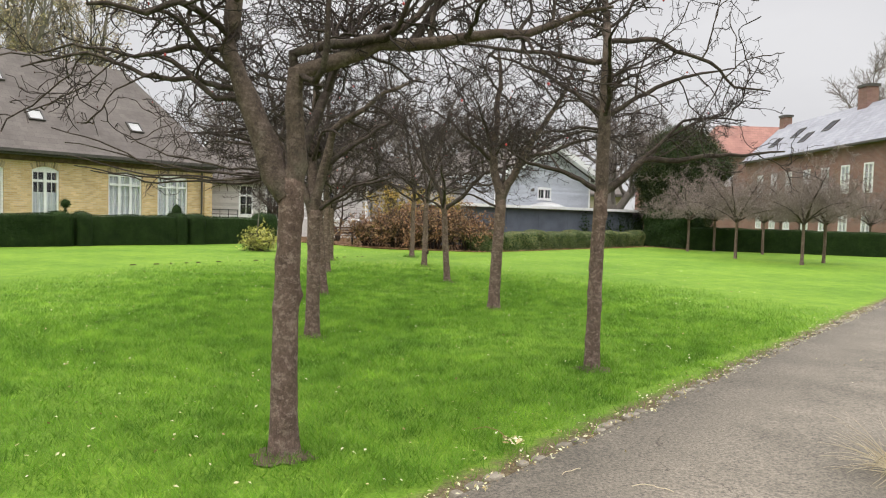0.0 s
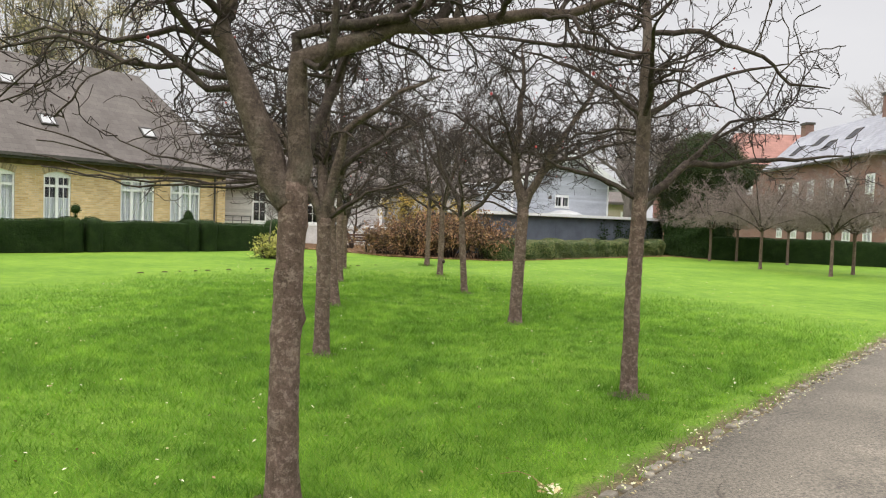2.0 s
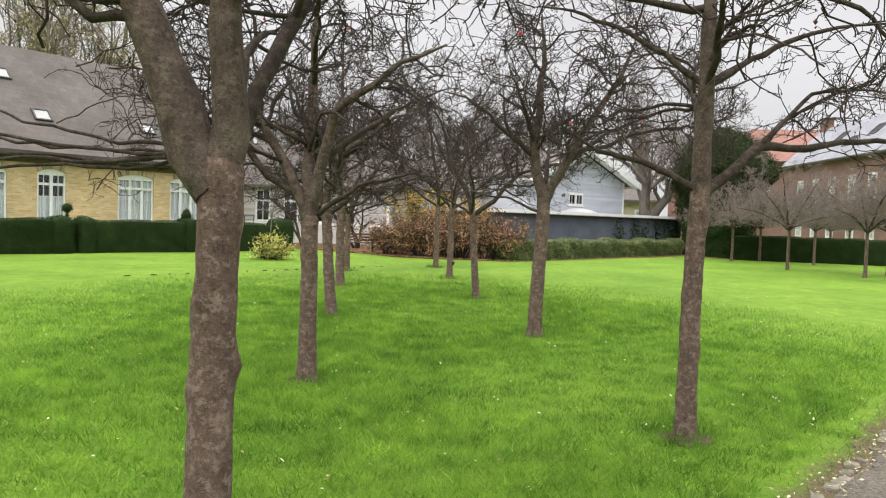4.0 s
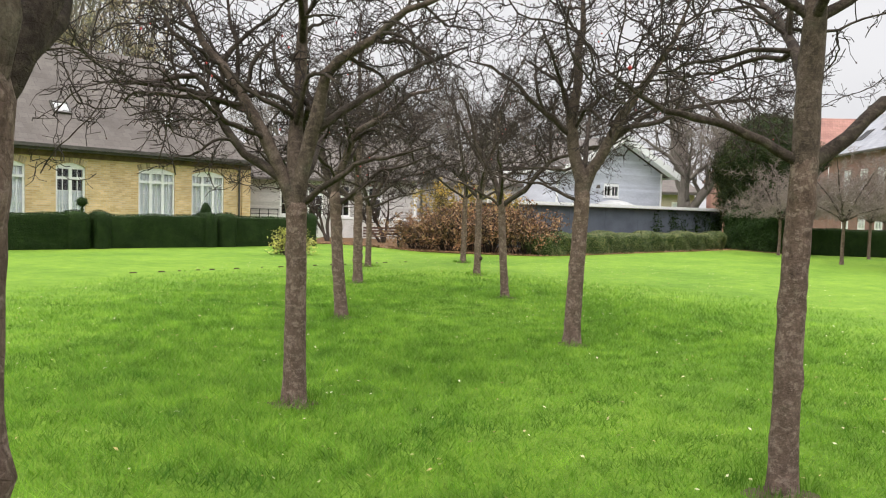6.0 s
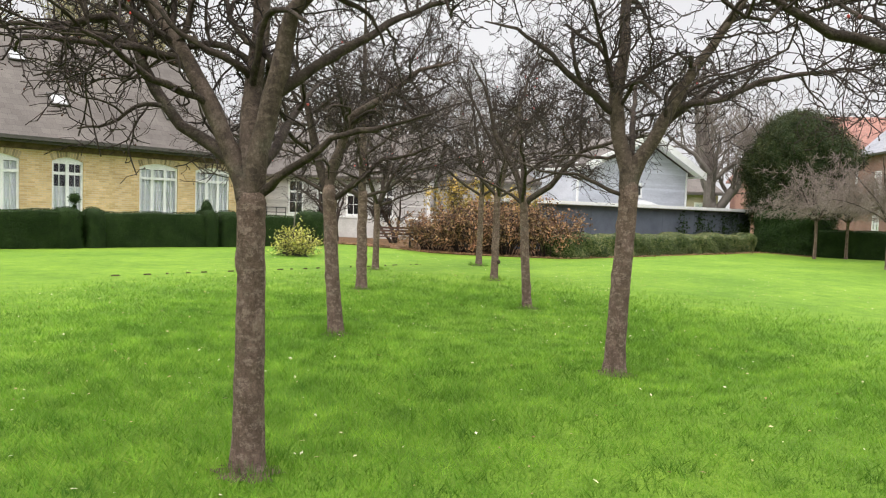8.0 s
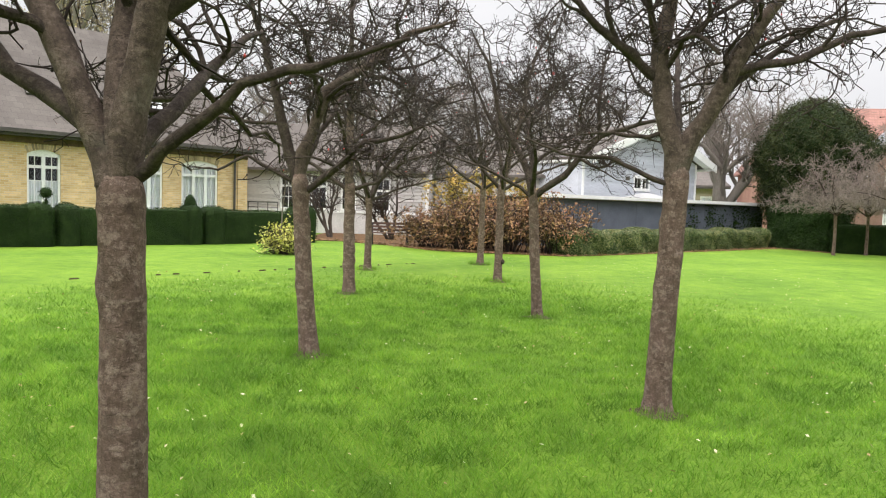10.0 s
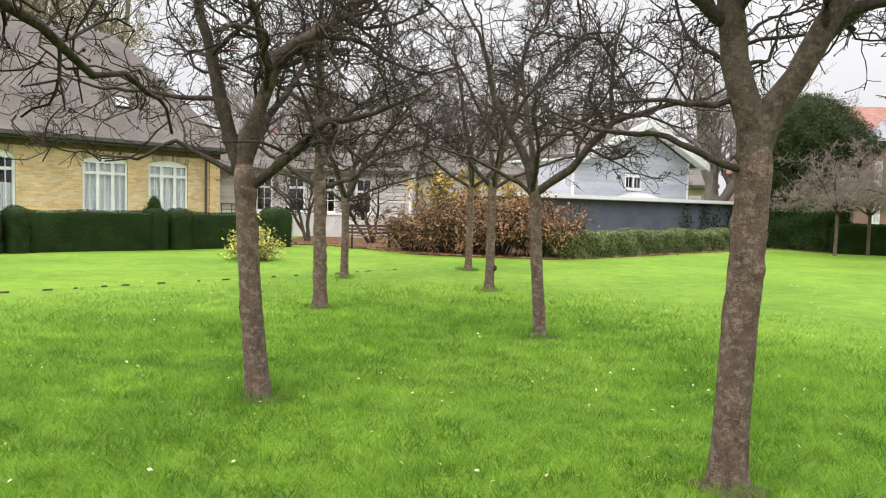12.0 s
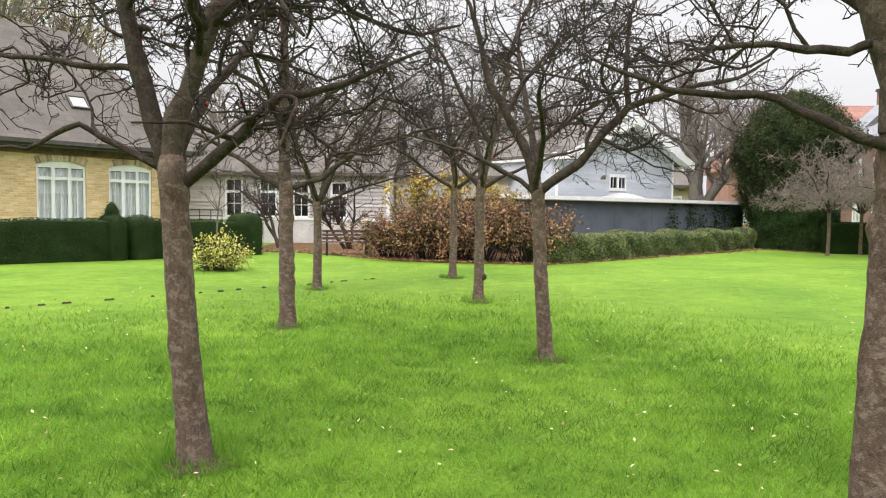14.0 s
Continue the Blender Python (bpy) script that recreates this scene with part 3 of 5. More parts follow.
def bough(rng, foot, azimuth, steps, r, k=16, crook=5.0):
    """A crooked limb that climbs by steps of (degrees, metres); past 90 degrees it leans back."""
    ends = np.cumsum([0] + [ln for _, ln in steps])
    total, p = ends[-1], np.array(foot, float)
    pts, swing = [p], rng.uniform(-1, 1)
    for i in range(1, k):
        at = total * (i - 0.5) / (k - 1)
        e = steps[min(int(np.searchsorted(ends, at)) - 1, len(steps) - 1)][0]
        e = radians(e + rng.normal(0, crook))
        a = radians(azimuth + 16 * swing * math.sin(i * 4 / k) + rng.normal(0, 8))
        p = p + np.array([math.cos(a) * math.cos(e), math.sin(a) * math.cos(e), math.sin(e)]) * total / (k - 1)
        pts.append(p)
    q = np.linspace(0, 1, k)
    return np.array(pts), r * (0.9 * (1 - q) ** 0.8 + 0.1) * (1 + 0.06 * rng.normal(0, 1, k)) + 0.003


def clear_of_walk(pts, at):
    """Which branches leave the mown strip between the rows free to head height."""
    x, y, z = pts[:, :, 0] + at[0], pts[:, :, 1] + at[1], pts[:, :, 2]
    return ~((np.abs(x - 0.1 + y * 0.077) < 0.75) & (z < 2.15) & (y < 10.2)).any(1)


def round_shape(cx, cy, cz, r, rz, n=14, m=10):
    th, ph = np.meshgrid(np.arange(n) * 2 * np.pi / n, np.linspace(0.02, np.pi - 0.02, m), indexing="ij")
    d = np.stack([np.sin(ph) * np.cos(th), np.sin(ph) * np.sin(th), np.cos(ph)], -1).reshape(-1, 3)
    v = d * np.array([r, r, rz]) * (1 + 0.05 * np.sin(d[:, :1] * 7 + d[:, 2:] * 9)) + np.array([cx, cy, cz])
    i, j = np.meshgrid(np.arange(n), np.arange(m - 1), indexing="ij")
    f = np.stack([i * m + j, i * m + j + 1, ((i + 1) % n) * m + j + 1, ((i + 1) % n) * m + j], -1).reshape(-1, 4)
    return v, f, d


def fruit_tree(name, at, seed, radius, fork, lean, limbs, label, group, counts=(64, 620, 3600), twig=0.0034, fine=True):
    """A small bare orchard tree: stem, main limbs, branches and a thicket of twigs."""
    rng = np.random.default_rng(seed)
    tree = empty(name, pose(at[0], at[1], 0), label, "tree", group)
    v, f = trunk_mesh(rng, radius, fork, lean)
    part("trunk", raw_mesh("trunk", v, f, M_BARK, True), None, tree)
    heads, rads = [], []
    for az_, start, steps, r in limbs:
        if isinstance(start, tuple):
            older = heads[start[0]]
            foot = older[int(round(start[1] * (len(older) - 1)))]
        else:
            up = min(start / fork, 1)
            foot = (lean[0] * up, lean[1] * up, start - 0.06)
        pts, rd = bough(rng, foot, az_, steps, r)
        heads.append(pts)
        rads.append(rd)
        v, f = tubes(pts[None], rd[None], 10)
        part("limb", raw_mesh("limb", v, f, M_BOUGH if r > 0.052 else M_LIMB, True), None, tree)
    stout = [q for q in range(len(limbs)) if limbs[q][3] > 0.012]
    pts, rad = np.array(heads)[stout], np.array(rads)[stout]
    p2, r2 = sprout(rng, pts, rad, counts[0], 0.24, 1.0, 0.66, 0.14, (0.45, 1.2), 0.52, 10, 0.27, 0.01, 0.35)
    ok = (p2[:, :, 2].min(1) > fork - 0.08) & clear_of_walk(p2, at)
    p2, r2 = p2[ok], np.minimum(r2[ok], 0.02)
    p2b, r2b = sprout(rng, p2, r2, counts[0], 0.2, 0.95, 0.6, 0.05, (0.3, 0.8), 0.6, 10, 0.34, 0.0, 0.4)
    p2, r2 = np.concatenate([p2, p2b]), np.concatenate([r2, r2b])
    r2 = np.maximum(r2, 0.005)
    ok = (p2[:, :, 2].min(1) > fork - 0.08) & clear_of_walk(p2, at)
    p2, r2 = p2[ok], r2[ok]
    if fine:
        for k in range(len(p2)):
            v, f = tubes(p2[k:k + 1], r2[k:k + 1], 6)
            part("branch", raw_mesh("branch", v, f, M_LIMB, True), None, tree)
    else:
        v, f = tubes(p2, r2, 6)
        tagged(part("branch_tangle", raw_mesh("branch_tangle", v, f, M_PALETWIG, True), None, tree), kind="stuff")
    p3, r3 = sprout(rng, p2, r2, counts[1], 0.1, 1.0, 0.65, 0.05, (0.15, 0.5), 0.55, 7, 0.40, 0.0, 0.5)
    ok = (p3[:, :, 2].min(1) > fork - 0.1) & clear_of_walk(p3, at)
    p3, r3 = p3[ok], np.clip(r3[ok], twig * 0.85, 0.0065)
    p4, r4 = sprout(rng, p3, r3, counts[2], 0.1, 1.0, 0.7, 0.04, (0.03, 0.15), 0.7, 3, 0.5, 0.01, 0.6)
    r4 = np.clip(r4, twig * 0.55, twig * 0.85)
    ok = (p4[:, :, 2].min(1) > fork - 0.12) & clear_of_walk(p4, at)
    p4, r4 = p4[ok], r4[ok]
    v3, f3 = tubes(p3, r3, 3)
    v4, f4 = tubes(p4, r4, 3)
    tagged(part("twig_tangle", raw_mesh("twig_tangle", np.concatenate([v3, v4]), np.concatenate([f3, f4 + len(v3)]), M_TWIG if fine else M_PALETWIG), None, tree), kind="stuff")
    if fine:
        tips = p4[rng.random(len(p4)) < 0.5][:, -1]
        v, f = seeds_mesh(rng, tips, 0.0055)
        tagged(part("bud_scatter", raw_mesh("bud_scatter", v, f, M_BUD), None, tree, "dark shrivelled buds and fruit"), kind="stuff")
        for tip in p4[rng.choice(len(p4), 16)][:, -1]:
            v, f = seeds_mesh(rng, tip[None] - np.array([0, 0, 0.012]), 0.009)
            part("berry", raw_mesh("berry", v, f, M_BERRY), None, tree, "red berry")
    return tree


def even(e0, e1, ln):
    """Steps of a plain limb, from one climb to another."""
    return tuple((e0 + (e1 - e0) * q / 3, ln / 4) for q in range(4))


# limbs as (azimuth, height on the stem or (older limb, share of its length), steps, radius)
BOUGHS = {
    "L1": [(178, 1.62, ((60, 0.2), (70, 0.1), (72, 0.22), (69, 0.22), (59, 0.13), (73, 0.12), (96, 0.5), (86, 0.9)), 0.078),
           (0, 1.64, ((74, 0.2), (80, 0.25), (82, 0.25), (40, 0.1), (22, 0.2), (30, 0.25), (12, 0.35), (8, 0.6), (16, 0.5)), 0.062),
           (2, (1, 0.27), ((104, 0.15), (14, 0.25), (11, 0.3), (35, 0.22), (53, 0.3), (60, 0.5)), 0.03),
           (184, (0, 0.27), ((8, 0.2), (35, 0.15), (5, 0.35), (22, 0.4), (-12, 0.4)), 0.017),
           (176, (0, 0.4), ((2, 0.3), (-8, 0.4), (12, 0.4), (-15, 0.3)), 0.015), (120, (0, 0.3), even(40, 15, 1.5), 0.026),
           (75, 1.6, even(58, 40, 2.3), 0.036), (100, 1.58, even(40, 20, 1.9), 0.032), (40, (1, 0.5), even(45, 25, 1.6), 0.026)]
          + [(turn, (0, 0.067), ((tilt, 0.3), (tilt + 9, 0.5), (tilt + 17, far)), 0.0045) for turn, tilt, far in ((168, -8, 0.5), (174, -3, 0.7), (180, -10, 0.4), (186, 0, 0.6), (192, -5, 0.45), (163, 4, 0.4))],
    "L2": [(184, 1.62, ((39, 0.2), (31, 0.3), (48, 0.17), (64, 0.4), (37, 0.08), (-15, 0.2), (-4, 0.4)), 0.036),
           (176, 1.46, ((67, 0.35), (62, 0.5), (58, 0.3), (40, 0.4), (60, 0.5)), 0.054), (85, 1.5, ((82, 0.5), (72, 0.4), (84, 0.9), (75, 0.6)), 0.066),
           (2, 1.46, ((76, 0.5), (76, 0.55), (34, 0.35), (45, 0.3), (20, 0.5)), 0.058), (354, 1.50, ((25, 0.18), (33, 0.25), (38, 0.2), (15, 0.5)), 0.024),
           (95, 1.48, even(42, 26, 1.8), 0.034), (25, (3, 0.3), even(40, 25, 1.5), 0.03), (185, (1, 0.4), even(20, 0, 1.2), 0.022), (270, (2, 0.5), even(40, 20, 1.1), 0.026)],
    "L3": [(180, 1.60, ((67, 0.2), (73, 0.32), (69, 0.4), (75, 0.8), (60, 0.5)), 0.052), (4, 1.62, ((84, 0.32), (74, 0.55), (33, 0.4), (36, 0.5), (15, 0.5)), 0.062),
           (2, 1.50, ((38, 0.25), (36, 0.3), (38, 0.25), (5, 0.3), (20, 0.5)), 0.034), (178, 1.62, ((28, 0.28), (30, 0.25), (-28, 0.3), (5, 0.3)), 0.02),
           (184, (0, 0.28), ((4, 0.4), (-4, 0.4), (15, 0.4)), 0.017), (90, 1.6, even(52, 35, 2.0), 0.036), (255, (1, 0.35), even(50, 30, 1.2), 0.022), (60, (1, 0.4), even(40, 20, 1.5), 0.026)],
    "L4": [(100, 1.64, even(86, 88, 3.0), 0.068), (0, 1.66, ((15, 0.4), (40, 0.4), (20, 0.6), (10, 0.5)), 0.034), (180, 1.64, even(34, 18, 1.8), 0.032), (15, (0, 0.18), even(40, 20, 1.8), 0.03),
           (270, (0, 0.1), even(45, 28, 1.6), 0.03), (85, (0, 0.1), even(45, 28, 1.7), 0.03), (190, (0, 0.25), even(36, 15, 1.6), 0.026)],
    "L5": [(180, 1.5, even(70, 74, 2.9), 0.05), (5, 1.5, even(60, 42, 2.6), 0.045), (90, 1.5, even(60, 48, 2.6), 0.045), (265, 1.55, even(42, 22, 1.7), 0.03), (350, 1.5, even(22, 8, 1.7), 0.025), (175, 1.5, even(25, 8, 1.7), 0.028)],
    "R1": [(92, 1.80, ((92, 0.5), (94, 0.4), (90, 0.5), (55, 0.3), (52, 0.4), (60, 0.6)), 0.067), (0, 1.78, ((45, 0.28), (38, 0.3), (6, 0.6), (0, 0.5), (8, 0.4)), 0.04),
           (4, (1, 0.2), ((45, 0.3), (38, 0.4), (8, 0.3), (0, 0.4)), 0.018), (180, 1.80, ((33, 0.22), (23, 0.26), (10, 0.3), (30, 0.4)), 0.027),
           (2, (0, 0.5), ((0, 0.5), (-24, 0.5), (-42, 0.4), (-5, 0.3)), 0.024), (180, (0, 0.48), ((6, 0.5), (0, 0.6), (8, 0.6)), 0.026),
           (268, (0, 0.25), even(38, 18, 1.3), 0.026), (88, (0, 0.15), even(42, 25, 1.7), 0.032), (20, (0, 0.3), even(35, 10, 1.6), 0.024), (160, (0, 0.25), even(40, 15, 1.4), 0.022)],
    "R2": [(168, 1.72, ((98, 0.22), (71, 0.3), (82, 0.3), (100, 0.5), (88, 1.2)), 0.078), (2, 1.70, ((70, 0.3), (62, 0.35), (66, 0.25), (52, 0.4), (56, 0.6), (70, 0.5)), 0.073),
           (2, (1, 0.36), ((16, 0.5), (25, 0.4), (8, 0.7), (-20, 0.3)), 0.032), (182, (0, 0.28), ((38, 0.4), (42, 0.4), (30, 0.4), (10, 0.3)), 0.032),
           (181, 1.66, ((14, 0.18), (26, 0.25), (5, 0.4), (20, 0.3)), 0.018), (184, (0, 0.15), ((-20, 0.15), (5, 0.25), (-5, 0.3)), 0.016), (250, (0, 0.35), even(50, 30, 1.3), 0.024), (85, 1.72, even(52, 35, 2.0), 0.036), (30, (1, 0.3), even(40, 20, 1.5), 0.026)],
    "R3": [(0, 1.60, ((36, 0.5), (56, 0.38), (37, 0.27), (24, 0.46), (10, 0.5), (30, 0.4)), 0.05), (180, 1.62, ((82, 0.36), (60, 0.38), (56, 0.4), (80, 0.5), (70, 0.7)), 0.05),
           (4, (0, 0.45), ((95, 0.35), (88, 0.5), (70, 0.4)), 0.026), (92, 1.6, even(62, 50, 2.4), 0.04), (182, 1.6, even(30, 10, 1.5), 0.024), (268, 1.62, even(45, 26, 1.6), 0.03), (30, (3, 0.2), even(38, 15, 1.5), 0.026), (5, (1, 0.35), even(60, 30, 1.3), 0.024)],
    "R4": [(20, 1.76, even(80, 70, 2.9), 0.055), (180, 1.76, even(48, 26, 2.0), 0.036), (90, 1.74, even(60, 48, 2.4), 0.04), (0, 1.78, even(28, 12, 1.8), 0.028), (265, 1.78, even(46, 28, 1.6), 0.03), (175, (0, 0.2), even(62, 60, 2.0), 0.036)],
    "R5": [(150, 1.86, even(82, 76, 2.9), 0.052), (0, 1.88, even(40, 22, 2.0), 0.036), (182, 1.86, even(38, 18, 2.1), 0.036), (90, 1.84, even(55, 38, 2.2), 0.036), (270, 1.88, even(45, 28, 1.7), 0.03), (10, (0, 0.15), even(62, 58, 2.0), 0.036)],
}
#        radius fork  lean
STEMS = {
    "L1": (0.079, 1.72, (0.0, 0.02)), "L2": (0.080, 1.52, (-0.03, 0.0)), "L3": (0.080, 1.70, (-0.16, 0.02)), "L4": (0.088, 1.76, (-0.03, 0.0)), "L5": (0.074, 1.60, (0.01, 0.0)),
    "R1": (0.069, 1.86, (0.03, 0.0)), "R2": (0.089, 1.78, (0.05, 0.0)), "R3": (0.066, 1.68, (-0.14, 0.0)), "R4": (0.075, 1.86, (0.03, 0.0)), "R5": (0.075, 1.96, (0.04, 0.0)),
}
for i, (key, at) in enumerate(TREES.items()):
    r, fork, lean = STEMS[key]
    near = key in ("L1", "L2", "L3", "R1", "R2", "R3")
    reach = 1.0 if near else 1.22
    limbs = [(az_, start, tuple((e, ln * reach) for e, ln in steps), rr) for az_, start, steps, rr in BOUGHS[key]]
    tree = fruit_tree("fruit_tree", at, 40 + i, r, fork, lean, limbs, "small bare fruit tree with flaking grey-brown bark on the lawn",
               "bare trees in two rows on the lawn", (58, 580, 3400) if key == "R1" else (74, 760, 4600) if near else (72, 600, 2800), 0.0042 if near else 0.0046)

    if key == "R4":
        v, f, d = round_shape(0.085, -0.03, 0.38, 0.042, 0.05)
        part("burl", raw_mesh("burl", v + 0.004 * np.sin(d * 19), f, M_LIMB, True), None, tree, "dark round burl on the stem")

GENERIC = [(170, 1.5, even(66, 55, 2.2), 0.042), (10, 1.5, even(62, 50, 2.2), 0.042), (90, 1.5, even(75, 70, 2.3), 0.042), (250, 1.5, even(55, 36, 2.0), 0.033), (300, 1.5, even(38, 14, 1.9), 0.028), (190, 1.5, even(30, 6, 2.0), 0.028), (30, 1.5, even(34, 8, 2.0), 0.028), (120, 1.5, even(34, 10, 1.9), 0.028)]
first = fruit_tree("fruit_tree", FAR_TREES[0], 71, 0.058, 1.55, (0.02, 0.0), GENERIC, "small bare round-crowned tree with a slim stem before the hedge", "bare trees before the far hedge", (110, 1400, 5600), 0.0064, False)
for i, at in enumerate(FAR_TREES[1:]):
    copy_thing(first, pose(at[0], at[1], 0, 0, 0, 67 * (i + 1)))
for i, at in enumerate(((17.4, 37.6), (19.8, 40.5), (22.0, 37.4))):
    tagged(copy_thing(first, pose(at[0], at[1], 0, 0, 0, 41 * (i + 1))), "small bare round-crowned tree behind the clipped hedge")


def soil_ring(at, r, seed):
    rng = random.Random(seed)
    n = 22
    me = Mesh()
    ring = [(at[0] + math.cos(k * 6.283 / n) * r * rng.uniform(0.65, 1.15), at[1] + math.sin(k * 6.283 / n) * r * rng.uniform(0.55, 1.0), -0.005) for k in range(n)]
    inner = [(at[0] + (p[0] - at[0]) * 0.5, at[1] + (p[1] - at[1]) * 0.5, 0.006 + rng.uniform(0, 0.012)) for p in ring]
    me.add(ring + inner + [(at[0], at[1], 0.03)], [(k, (k + 1) % n, n + (k + 1) % n, n + k) for k in range(n)] + [(n + k, n + (k + 1) % n, 2 * n) for k in range(n)])
    ob = part("soil_patch", me, M_SOIL, None, smooth=True)
    return tagged(ob, "small patch of bare dark soil round a tree's foot", "soil", kind="stuff")


for i, at in enumerate(TREES.values()):
    soil_ring((at[0], at[1] - 0.03), 0.205, i)


def planting_bed():
    me = Mesh()
    rim = [(-8.3, 30.6), (-6.6, 31.0), (-4.6, 29.5), (-3.1, 27.95), (-1.5, 27.5), (1.1, 27.15), (4.4, 30.6), (7.6, 34.2), (10.6, 37.4), (11.8, 35.2), (12.6, 35.5), (13.0, 40.5), (4.0, 41.5), (-9.0, 37.2)]
    me.add([(x, y, 0.014) for x, y in rim] + [(x, y, -0.06) for x, y in rim], [tuple(range(14))] + [((i + 1) % 14, i, 14 + i, 14 + (i + 1) % 14) for i in range(14)])
    ob = part("planting_bed", me, M_LITTER, None)
    tagged(ob, "dark earth bed under brown fallen leaves along the houses", "bed", kind="structure")
    rng = np.random.default_rng(5)
    n = 2600
    k = rng.integers(0, 8, n)
    t = rng.random(n)
    r = np.array(rim)
    p = r[k] * (1 - t[:, None]) + r[k + 1] * t[:, None] + np.stack([rng.normal(0, 0.35, n), np.abs(rng.normal(0, 0.5, n)) - 0.25], -1)
    v, f = leaves_on(rng, np.concatenate([p, np.full((n, 1), 0.035)], 1), np.tile([0, 0, 1.0], (n, 1)), 0.035, 0.5)
    ob = new("leaf_litter", raw_mesh("leaf_litter", v, f, M_BROWNLEAF))
    tagged(ob, "rusty brown fallen leaves along the edge of the bed", "leaves", kind="stuff")


def worn_line():
    """A thin broken line of bare marks across the lawn."""
    rng = random.Random(6)
    me = Mesh()
    a, b = Vector((-7.6, 16.9, 0)), Vector((-2.7, 22.6, 0))
    way = (b - a).normalized()
    side = Vector((-way.y, way.x, 0))
    d = 0.0
    while d < (b - a).length:
        ln, wd = rng.uniform(0.05, 0.2), rng.uniform(0.006, 0.015)
        p = a + way * d + side * rng.uniform(-0.04, 0.04)
        n = 8
        rim = [p + way * math.cos(k * 6.283 / n) * ln / 2 + side * math.sin(k * 6.283 / n) * wd * rng.uniform(0.6, 1.2) for k in range(n)]
        me.add([(q.x, q.y, -0.01) for q in rim] + [(p.x + (q.x - p.x) * 0.8, p.y + (q.y - p.y) * 0.8, 0.016) for q in rim], [(k, (k + 1) % n, n + (k + 1) % n, n + k) for k in range(n)] + [tuple(range(n, 2 * n))])
        d += ln + rng.uniform(0.1, 0.5)
    tagged(part("worn_marks", me, M_SOIL, None), "thin broken line of bare dark marks across the lawn", "soil", kind="stuff")


worn_line()


# ---- leaf masses ----
def leaves_on(rng, places, normals, size, tilt=0.7, narrow=0.6):
    """Small four-cornered leaves at places, turned about by chance."""
    n = len(places)
    nor = normals + rng.normal(0, tilt, (n, 3))
    nor /= np.linalg.norm(nor, axis=1, keepdims=True) + 1e-9
    a = np.cross(nor, rng.normal(0, 1, (n, 3)))
    a /= np.linalg.norm(a, axis=1, keepdims=True) + 1e-9
    b = np.cross(nor, a)
    s = (size * rng.uniform(0.6, 1.35, n))[:, None]
    a, b = a * s, b * s * narrow
    v = np.stack([places - a, places - b * 0.9 + nor * s * 0.15, places + a, places + b * 0.9 + nor * s * 0.15], 1).reshape(-1, 3)
    return v, np.arange(4 * n).reshape(-1, 4)


def soft_box(rng, x0, x1, y0, y1, z0, z1, step=0.12, round_=0.12, wob=0.03):
    """The skin of a clipped hedge: a box with softened edges and an uneven face. Gives vertices, quads and normals."""
    dims = [(x0, x1), (y0, y1), (z0, z1)]
    V, F, N = [], [], []
    k = 0
    for ax in range(3):
        for sgn in (0, 1):
            if ax == 2 and sgn == 0:
                continue
            o = [d for d in range(3) if d != ax]
            na = max(2, int((dims[o[0]][1] - dims[o[0]][0]) / step) + 1)
            nb = max(2, int((dims[o[1]][1] - dims[o[1]][0]) / step) + 1)
            ga, gb = np.meshgrid(np.linspace(*dims[o[0]], na), np.linspace(*dims[o[1]], nb), indexing="ij")
            p = np.empty((na * nb, 3))
            p[:, o[0]], p[:, o[1]], p[:, ax] = ga.ravel(), gb.ravel(), dims[ax][sgn]
            nn = np.zeros((na * nb, 3))
            nn[:, ax] = 1 if sgn else -1
            V.append(p)
            N.append(nn)
            i, j = np.meshgrid(np.arange(na - 1), np.arange(nb - 1), indexing="ij")
            q = (i * nb + j).ravel() + k
            F.append(np.stack([q, q + nb, q + nb + 1, q + 1], -1))
            k += na * nb
    v, nrm, f = np.concatenate(V), np.concatenate(N), np.concatenate(F)
    lo = np.array([x0 + round_, y0 + round_, z0])
    hi = np.array([x1 - round_, y1 - round_, z1 - round_])
    core = np.clip(v, lo, np.maximum(hi, lo))
    d = v - core
    ln = np.linalg.norm(d, axis=1, keepdims=True)
    out = np.where(ln > 1e-6, d / np.maximum(ln, 1e-6), nrm)
    v = core + out * np.minimum(ln, round_)
    wave = np.sin(v[:, 0] * 3.1 + 1.7 * np.sin(v[:, 2] * 2.3 + v[:, 1])) * np.sin(v[:, 0] * 1.1 + v[:, 2] * 4.0) * wob
    v = v + out * wave[:, None]
    return v, f, out


def scatter(rng, v, f, nrm, count):
    """Random places on quads, by area."""
    e1, e2 = v[f[:, 1]] - v[f[:, 0]], v[f[:, 3]] - v[f[:, 0]]
    area = np.linalg.norm(np.cross(e1, e2), axis=1)
    q = rng.choice(len(f), count, p=area / area.sum())
    a, b = rng.random((count, 1)), rng.random((count, 1))
    p = v[f[q, 0]] * (1 - a) * (1 - b) + v[f[q, 1]] * a * (1 - b) + v[f[q, 2]] * a * b + v[f[q, 3]] * (1 - a) * b
    return p, nrm[f[q, 0]]


planting_bed()


